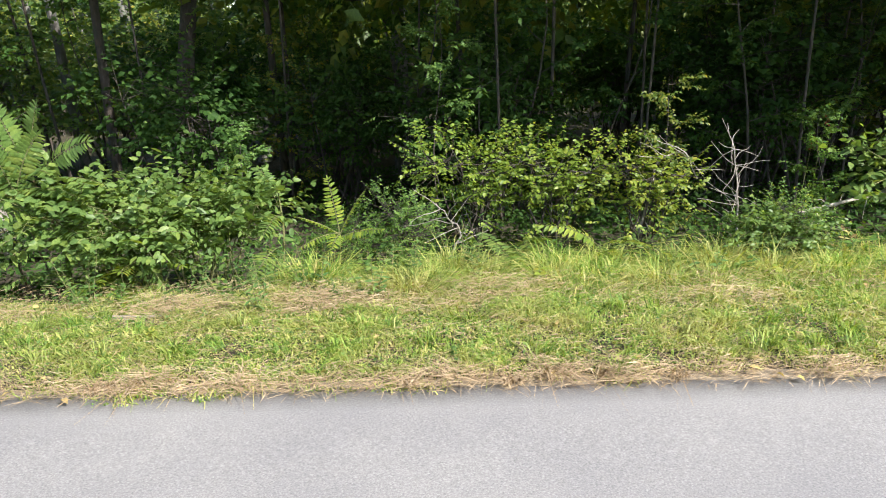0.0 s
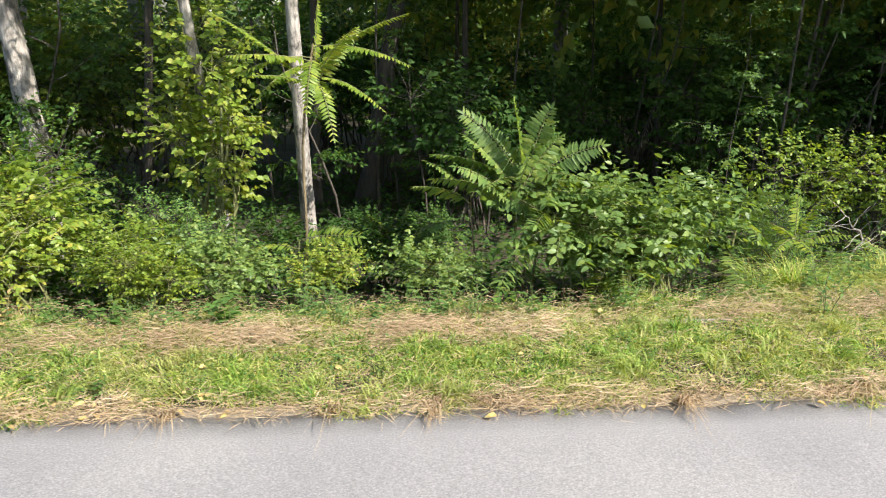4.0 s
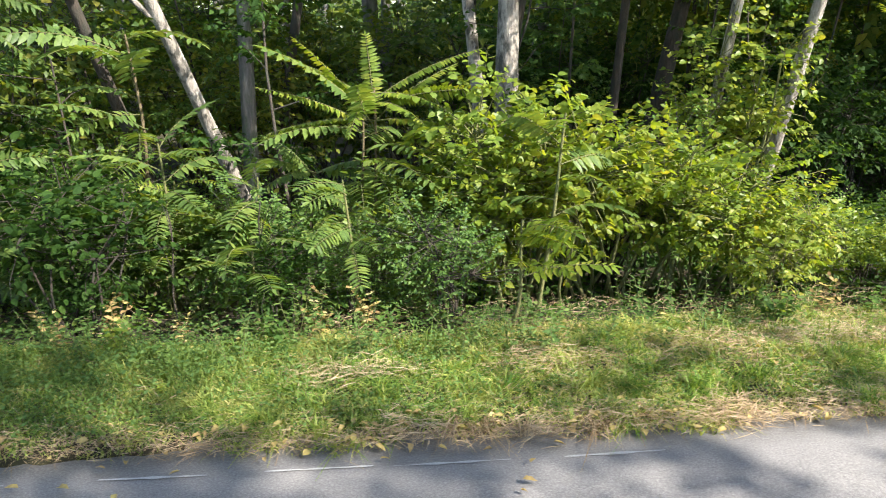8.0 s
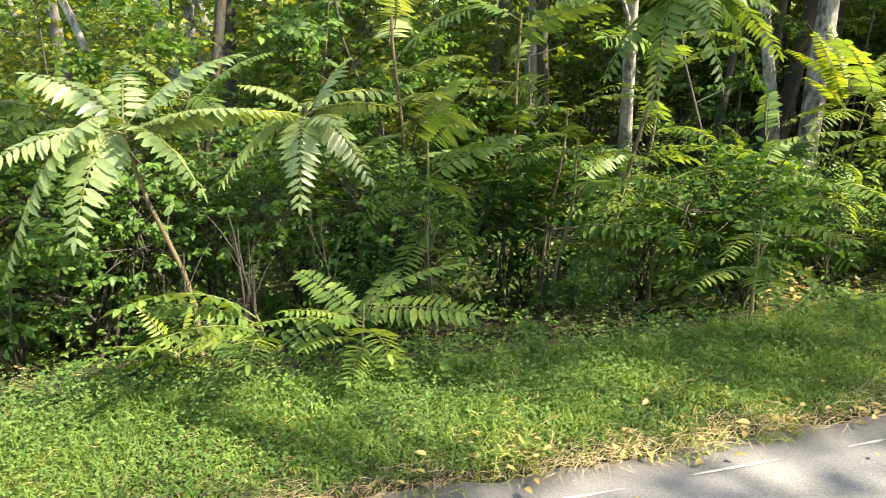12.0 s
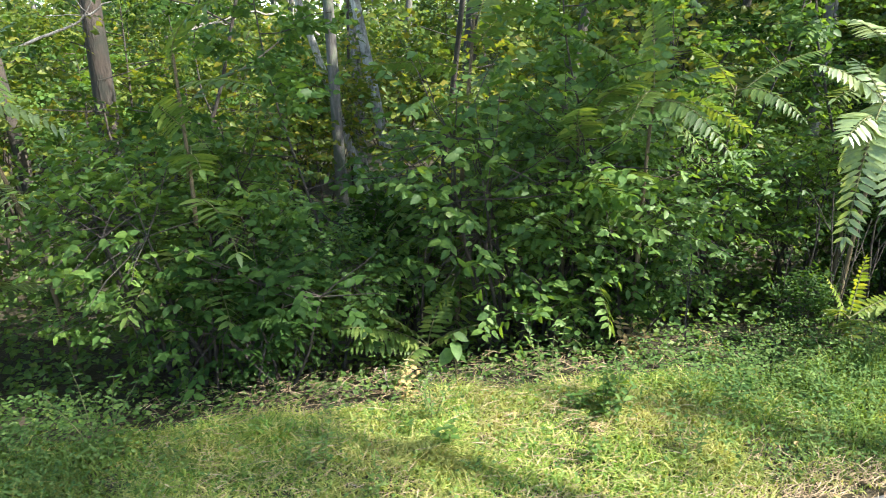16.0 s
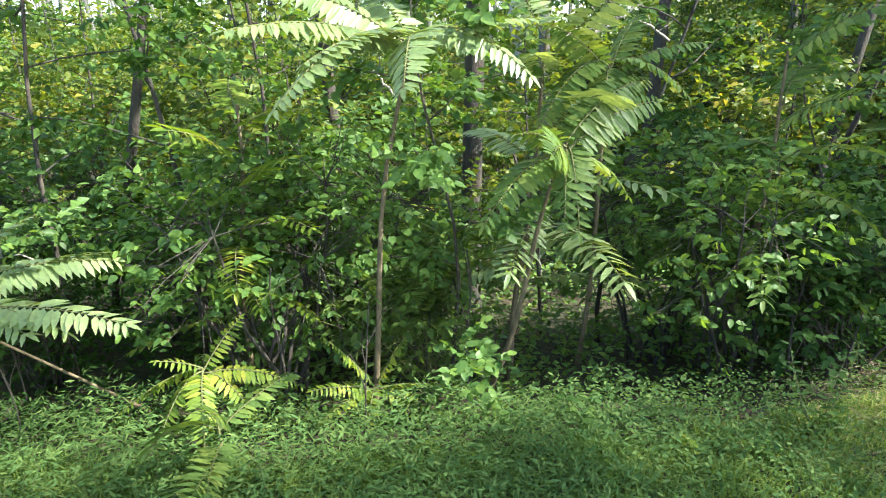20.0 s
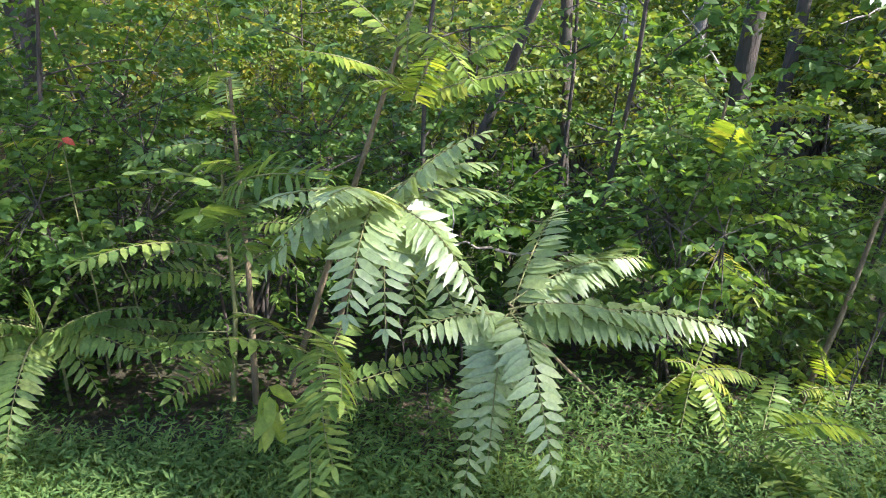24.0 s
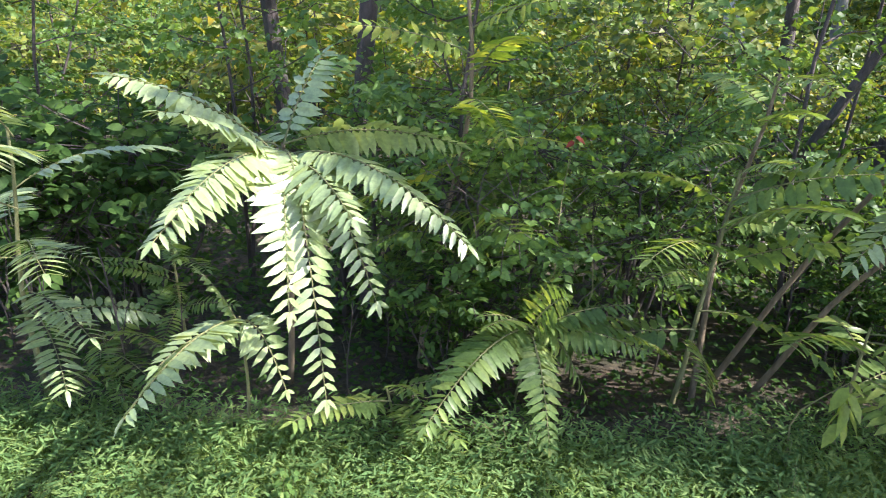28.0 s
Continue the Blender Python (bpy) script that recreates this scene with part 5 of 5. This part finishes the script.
# ---- grass and weeds of the verge ----


def verge_grass():
    q = np.random.default_rng(41)
    n = 680000
    x = q.uniform(-18, 5.5, n)
    s = q.uniform(0.0, 1.0, n) ** 0.95 * (wood_s(x) + 0.45) - 0.13
    rim = 0.05 * np.sin(x * 1.7) * np.sin(x * 0.63 + 2) + 0.05 * np.sin(x * 5.1 + np.sin(x * 2)) + 0.03 * np.sin(x * 13.0)
    tuft = np.clip(waves(x * 3.1, s * 4.0) * 0.38 + waves(x * 7.7 + 3, s * 9.0) * 0.34 + 0.5, 0, 1.2)
    # paler grass from x -17.2 to -15 stands in for a sun patch
    keep = q.random(n) < (0.30 + 0.70 * tuft) * np.interp(s - rim, (-0.03, 0.04, 0.2), (0.0, 0.6, 1)) * np.interp(x, (-17.9, -17.2, -15.0, -14.2, -11, -8), (0.0, 1.0, 1.0, 0.06, 0.35, 1))
    x, s, tuft = x[keep], s[keep], tuft[keep]
    y = at_off(x, s)
    h = q.uniform(0.03, 0.095, len(x)) * (0.25 + 1.45 * tuft ** 2) * np.interp(s, (0, 0.8, 1.2, 1.6), (0.8, 1.0, 1.3, 2.0)) * np.where((x > -1.2) & (s > 1.15), 2.1, 1.0)
    lean = q.normal(0, 1.15, (len(x), 3)) + np.stack([1.0 * waves(x * 1.9, s * 2.3 + 5), 0.8 * waves(x * 2.3 + 1, s * 3), 0 * x], 1)
    lean[:, 2] = 0
    base = np.stack([x, y, np.maximum(ground_z(x, y) - 0.004, np.where(s < 0.02, 0.004, -9))], 1)
    ob = new("verge_grass", mesh_of("verge_grass", *blades(base, lean, h, q.uniform(0.0045, 0.0095, len(x))), GRASS))
    tagged(ob, "mown sunlit green and yellowing grass of the verge", "grass", kind="stuff")


def grass_tufts():
    """Long-bladed tufts that arch over in the mown verge, and dry ones that lie over the road's edge."""
    q = np.random.default_rng(45)
    for mat, n, lo, hi, words, kind in ((GRASS, 420, 0.04, 1.3, "long arching green grass tufts in the verge", "grass tufts"), (STRAW, 34, -0.02, 0.07, "dry straw tufts lying over the road's edge", "dry grass tufts")):
        cx = q.uniform(-9.5, 5.0, n)
        cs = q.uniform(lo, hi, n) * (1.0 if mat is STRAW else wood_s(cx) / 1.3)
        k = q.integers(22, 60, n)
        x, s = np.repeat(cx, k) + q.normal(0, 0.022, k.sum()), np.repeat(cs, k) + q.normal(0, 0.018, k.sum())
        y = at_off(x, s)
        lean = np.repeat(q.normal(0, 0.55, (n, 3)), k, 0) + q.normal(0, 0.75, (k.sum(), 3)) + (np.array([0, -0.9, 0]) if mat is STRAW else 0)
        lean[:, 2] = 0
        h = np.repeat(q.uniform(0.07, 0.15, n), k) * q.uniform(0.5, 1.1, k.sum())
        base = np.stack([x, y, np.maximum(ground_z(x, y) - 0.004, np.where(s < 0.02, 0.004, -9))], 1)
        ob = new("grass_tufts", mesh_of("grass_tufts", *blades(base, lean, h, q.uniform(0.004, 0.008, len(x))), mat))
        tagged(ob, words, kind, kind="stuff")


def shade_grass():
    q = np.random.default_rng(42)
    n = 120000
    x = q.uniform(-28, -8.2, n)
    s = q.uniform(0.0, 1.0, n) ** 0.9 * (wood_s(x) + 0.14)
    tuft = np.clip(waves(x * 2.7, s * 3.5) * 0.4 + waves(x * 6.3 + 2, s * 8) * 0.35 + 0.5, 0, 1.2)
    # thinned where the paler grass imitates sunlight on the verge
    keep = q.random(n) < (0.45 + 0.55 * tuft) * np.interp(s, (0, 0.08, 0.2), (0.2, 0.6, 1)) * np.interp(x, (-17.9, -17.2, -15.0, -14.2, -12, -8.5), (1, 0.08, 0.08, 1, 1, 0.3))
    x, s, tuft = x[keep], s[keep], tuft[keep]
    y = at_off(x, s)
    h = q.uniform(0.035, 0.10, len(x)) * (0.35 + 1.15 * tuft) * np.interp(s - wood_s(x), (-0.8, -0.2, 0.2), (0.8, 1.1, 1.8))
    lean = q.normal(0, 0.95, (len(x), 3))
    lean[:, 2] = 0
    base = np.stack([x, y, ground_z(x, y) - 0.004], 1)
    ob = new("shade_grass", mesh_of("shade_grass", *blades(base, lean, h, q.uniform(0.004, 0.009, len(x))), LUSH))
    tagged(ob, "soft green broad-bladed grass of the shaded verge", "grass", kind="stuff")


def verge_straw():
    q = np.random.default_rng(43)
    n = 170000
    x = q.uniform(-17.5, 4.5, n)
    s = q.uniform(-0.06, 1.35, n)
    band = 1.6 * np.exp(-((s - 0.02) / 0.09) ** 2) + 0.9 * np.exp(-((s - 0.9) / 0.13) ** 2) * ((x > -6.6) & (x < 0.5)) + 0.45
    clump = waves(x * 2.3 + 4, s * 3) * 0.5 + 0.55
    # extra straw from x -16.8 to -15.2 brightens the painted sun patch
    keep = q.random(n) < band * clump * np.maximum(np.interp(x, (-17.5, -16.8, -15.2, -14.2, -10, -7), (0.05, 1.0, 1.0, 0.1, 0.35, 1)), np.where(s < 0.12, 0.75, 0))
    x, s = x[keep], s[keep]
    y = at_off(x, s)
    k = len(x)
    az = q.normal(0.15, 0.75, k) + np.where(q.random(k) < 0.5, np.pi, 0)
    along = np.stack([np.cos(az), np.sin(az), q.normal(0.06, 0.16, k)], 1)
    nrm = np.array([0, 0, 1.0]) + q.normal(0, 0.4, (k, 3))
    base = np.stack([x, y, np.maximum(ground_z(x, y), 0.008) + q.uniform(0.004, 0.05, k)], 1)
    v, t = leaves(base, along, nrm, q.uniform(0.04, 0.13, k), q.uniform(0.0015, 0.0034, k), 0.1, 0.1)
    ob = new("dry_grass", mesh_of("dry_grass", v, t, STRAW))
    tagged(ob, "straw-coloured dry cut grass lying on the verge", "dry grass", kind="stuff")


def ground_weeds():
    q = np.random.default_rng(44)
    n = 300000
    x = q.uniform(-27.5, 4.5, n)
    s = q.uniform(0.05, 1, n) * (wood_s(x) + np.interp(x, (-22, -20.5, -15, -12), (0.28, 0.6, 0.6, 0.3)))
    # few green weeds inside the painted sun patch
    dens = np.interp(x, (-27, -20, -17.9, -17.2, -15.2, -14.2, -12, -9, -6), (1.0, 1.0, 1.0, 0.16, 0.16, 1.0, 0.9, 0.5, 0.22)) * np.where(s > wood_s(x) - 0.25, 1.5, 1.0)
    keep = q.random(n) < dens * (0.3 + 0.7 * (waves(x * 2.0, s * 2.7) * 0.5 + 0.5))
    x, s = x[keep], s[keep]
    y = at_off(x, s)
    k = len(x)
    az = q.uniform(0, 2 * np.pi, k)
    along = np.stack([np.cos(az), np.sin(az), q.normal(0.25, 0.3, k)], 1)
    nrm = np.array([0, -0.2, 1.0]) + q.normal(0, 0.35, (k, 3))
    tall = np.interp(s - wood_s(x), (-1, -0.3, 0, 0.5), (0.05, 0.08, 0.15, 0.24)) * np.interp(x, (-24, -17, -12), (1.1, 1.1, 0.9)) * (0.5 + 0.8 * (waves(x * 4.1, s * 5 + 2) * 0.5 + 0.5))
    base = np.stack([x, y, ground_z(x, y) + q.uniform(0.0, 1.0, k) ** 1.3 * tall], 1)
    lance = np.interp(x, (-18.6, -17.4), (1.0, 0.0))
    L = q.uniform(0.012, 0.028, k) * (1 - lance) + q.uniform(0.026, 0.058, k) * lance
    v, t = small_leaves(base, along, nrm, L, L * (q.uniform(0.35, 0.65, k) * (1 - lance) + q.uniform(0.16, 0.26, k) * lance))
    ob = new("ground_weeds", mesh_of("ground_weeds", v, t, WEED))
    tagged(ob, "low green leafy weeds covering the verge", "weeds", kind="stuff")


def undergrowth():
    q = np.random.default_rng(46)
    n = 130000
    x = q.uniform(-33, 8, n)
    s = wood_s(x) + 0.45 + q.uniform(0, 1, n) ** 1.5 * 9
    ok = (q.random(n) < 0.6) | (x < -5.4) | (x > -0.6) | (s > wood_s(x) + 5)
    x, s = x[ok], s[ok]
    hump = waves(x * 1.3, s * 1.6) * 0.5 + 0.5
    y = at_off(x, s)
    k = len(x)
    along = q.normal(0, 1, (k, 3)) * np.array([1, 1, 0.4])
    nrm = np.array([0.1, -0.3, 1.0]) + q.normal(0, 0.4, (k, 3))
    tall = (0.12 + 0.45 * hump) * np.interp(s - wood_s(x), (0, 0.8, 1.6, 3), (0.2, 0.3, 0.8, 1.2)) * np.interp(x, (-6, -5, -1, 0), (1, 0.3, 0.3, 0.8))
    base = np.stack([x, y, ground_z(x, y) + q.uniform(0.02, 1, k) * tall], 1)
    L = q.uniform(0.035, 0.085, k)
    L *= np.interp(s - wood_s(x), (0.45, 1.6), (0.5, 1.0))
    wide = L * q.uniform(0.45, 0.8, k)
    # split by x: dark leaves imitate shade, lighter ones a sunlit floor
    for where, mat, words in (((x > -8) | (x < -20), LEAF_SHADED, "tangled low undergrowth covering the wood's floor, shade put into its dark leaves"), ((x <= -8) & (x >= -20), LEAF_MID, "tangled low green undergrowth covering the wood's floor, sunlight put into its leaves")):
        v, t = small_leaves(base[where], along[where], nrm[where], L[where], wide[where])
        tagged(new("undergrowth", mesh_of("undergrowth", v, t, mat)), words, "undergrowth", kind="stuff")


def hay_heaps():
    """Raked dry grass in low loose heaps and a band along the verge, and thatch at the road's edge."""
    q = np.random.default_rng(47)
    spots = [(-5.6, 0.68, 0.5, 900), (-5.0, 0.72, 0.5, 1500), (-4.4, 0.74, 0.45, 2300), (-3.6, 0.76, 0.42, 2600), (-3.0, 0.80, 0.35, 1400), (-1.6, 0.95, 0.35, 550), (-0.7, 1.0, 0.4, 700), (0.3, 1.15, 0.45, 400), (1.6, 0.9, 0.4, 300), (-6.3, 0.66, 0.5, 700), (-7.0, 0.6, 0.5, 700), (-7.9, 0.55, 0.5, 500), (-8.8, 0.48, 0.4, 300)]
    spots = [(a, b, c, int(d * 1.5)) for a, b, c, d in spots]
    spots += [(x, 0.02 + 0.03 * math.sin(x * 7), q.uniform(0.12, 0.32), int(q.uniform(60, 380))) for x in np.arange(-8.6, 4, 0.45)]
    for x0, s0, wide, n in spots:
        x = x0 + q.normal(0, wide * 0.55, n)
        s = s0 + q.normal(0, 0.10 if s0 > 0.5 else 0.05, n)
        y = at_off(x, s)
        az = q.normal(0.0, 0.7, n) + np.where(q.random(n) < 0.5, np.pi, 0)
        along = np.stack([np.cos(az), np.sin(az), q.normal(0.05, 0.18, n)], 1)
        heap = np.exp(-((x - x0) / (wide * 0.8)) ** 2) * 0.085
        base = np.stack([x, y, np.maximum(ground_z(x, y), 0.01) + 0.01 + q.uniform(0, 1, n) * heap], 1)
        v, t = leaves(base, along, np.array([0, 0, 1.0]) + q.normal(0, 0.4, (n, 3)), q.uniform(0.04, 0.14, n) * (1.0 if s0 > 0.5 else 1.15), q.uniform(0.0018, 0.0038, n), 0.1, 0.1)
        ob = new("hay_heap", mesh_of("hay_heap", v, t, STRAW))
        tagged(ob, "low heap of straw-coloured raked dry grass" if s0 > 0.5 else "tan thatch of dry grass at the road's edge", "hay", kind="stuff")


def leaf_of(name, mat, size, aspect, seed):
    """One curled fallen leaf."""
    q = np.random.default_rng(seed)
    v, t = fine_leaflets(np.zeros((1, 3)), np.array([[1.0, 0, 0]]), np.array([[0, 0.15, 1.0]]), np.array([size]), np.array([size * aspect]))
    v = v + np.stack([np.zeros(len(v)), np.zeros(len(v)), 3.0 * (v[:, 1] ** 2) / max(size, 0.01) * 0.5 + q.uniform(0, 0.004, len(v))], 1)
    return mesh_of(name, v, t, mat)


def fallen_leaves():
    q = np.random.default_rng(48)
    kinds = [leaf_of("fallen_leaf", DEAD_LEAF, 0.052, 0.6, 1), leaf_of("fallen_leaf", DEAD_LEAF, 0.042, 0.75, 2), leaf_of("fallen_leaf", DEAD_LEAF, 0.062, 0.5, 3)]
    for i in range(400):
        x = q.uniform(-17, 2.5) if i < 150 else q.uniform(-13, -4.5)
        s = q.normal(0.03, 0.07) if q.random() < 0.72 else q.uniform(0.1, 1.1)
        if x < -8 and q.random() < 0.25:
            s = q.uniform(-0.7, 0)
        y = float(at_off(x, s))
        z = max(float(ground_z(x, y)), 0.02) + (0.012 if s < 0 else 0.03)
        ob = new("fallen_leaf", kinds[i % 3])
        ob.matrix_basis = pose(x, y, z, q.normal(0, 12), q.normal(0, 12), q.uniform(0, 360)) @ Matrix.Scale(float(q.uniform(0.55, 1.0)), 4)
        tagged(ob, "curled yellow-brown fallen leaf on the verge", "fallen leaf", "fallen leaves")


def edge_line():
    """Worn remains of the painted line at the road's edge."""
    q = np.random.default_rng(49)
    for i in range(15):
        x0 = -7.6 - 0.62 * i + q.uniform(-0.1, 0.1)
        long = q.uniform(0.2, 0.55)
        xs = np.linspace(x0, x0 - long, 9)
        off = -0.17 + q.normal(0, 0.006)
        wid = q.uniform(0.002, 0.009, 9) * np.sin(np.linspace(0.1, 3.04, 9)) ** 0.4
        z = np.full(9, 0.0125)
        v = np.concatenate([np.stack([xs, at_off(xs, off - wid), z], 1), np.stack([xs, at_off(xs, off + wid), z], 1)])
        f = np.array([[k, k + 9, k + 10, k + 1] for k in range(8)])
        ob = new("paint_mark", mesh_of("paint_mark", v, f, PAINT))
        tagged(ob, "worn white paint mark along the road's edge", "road marking", "edge line remains", "structure")


def stone_slab():
    bm = bmesh.new()
    bmesh.ops.create_cube(bm, size=1.0)
    bmesh.ops.scale(bm, vec=(0.60, 0.05, 0.04), verts=bm.verts)
    bmesh.ops.bevel(bm, geom=bm.edges[:], offset=0.012, segments=2, affect="EDGES")
    for v in bm.verts:
        v.co += Vector((math.sin(v.co.y * 60) * 0.006, math.sin(v.co.x * 23) * 0.008, math.sin(v.co.x * 17) * 0.006))
    me = bpy.data.meshes.new("concrete_slab")
    bm.to_mesh(me)
    me.materials.append(CONCRETE)
    ob = new("concrete_slab", me)
    ob.location = (-1.88, 3.64, float(ground_z(-1.88, 3.64)) - 0.004)
    tagged(ob, "narrow weathered concrete slab sunk in the grass", "slab")


def dry_rim():
    """The strip of dry earth and grit between grass and asphalt."""
    q = np.random.default_rng(50)
    xs = np.arange(-9.5, 5.5, 0.05)
    wide = np.interp(xs, (-17, -12, -8, -6), (0.0, 0.0, 0.03, 0.08)) * (0.75 + 0.35 * np.sin(xs * 2.9) * np.sin(xs * 1.1 + 2)) + q.normal(0, 0.012, len(xs))
    low = -np.maximum(wide * 0.55, 0.006)
    rows = []
    for f, z in ((0.0, -0.026), (0.25, 0.003), (0.7, 0.005), (1.0, 0.000)):
        s = low * (1 - f) + 0.075 * f
        rows.append(np.stack([xs, at_off(xs, s), z + (q.normal(0, 0.002, len(xs)) if 0 < f < 1 else 0 * xs) + 0.006], 1))
    V = np.stack(rows, 1)
    n, m = V.shape[:2]
    i, j = np.meshgrid(np.arange(n - 1), np.arange(m - 1), indexing="ij")
    a = (i * m + j).ravel()
    ob = new("dry_rim", mesh_of("dry_rim", V.reshape(-1, 3), np.stack([a, a + m, a + m + 1, a + 1], 1), CLAY, True))
    tagged(ob, "thin rim of dry tan earth along the asphalt", "earth", kind="structure")


dry_rim()
verge_grass()
grass_tufts()
shade_grass()
hay_heaps()
fallen_leaves()
edge_line()
stone_slab()
verge_straw()
ground_weeds()
undergrowth()
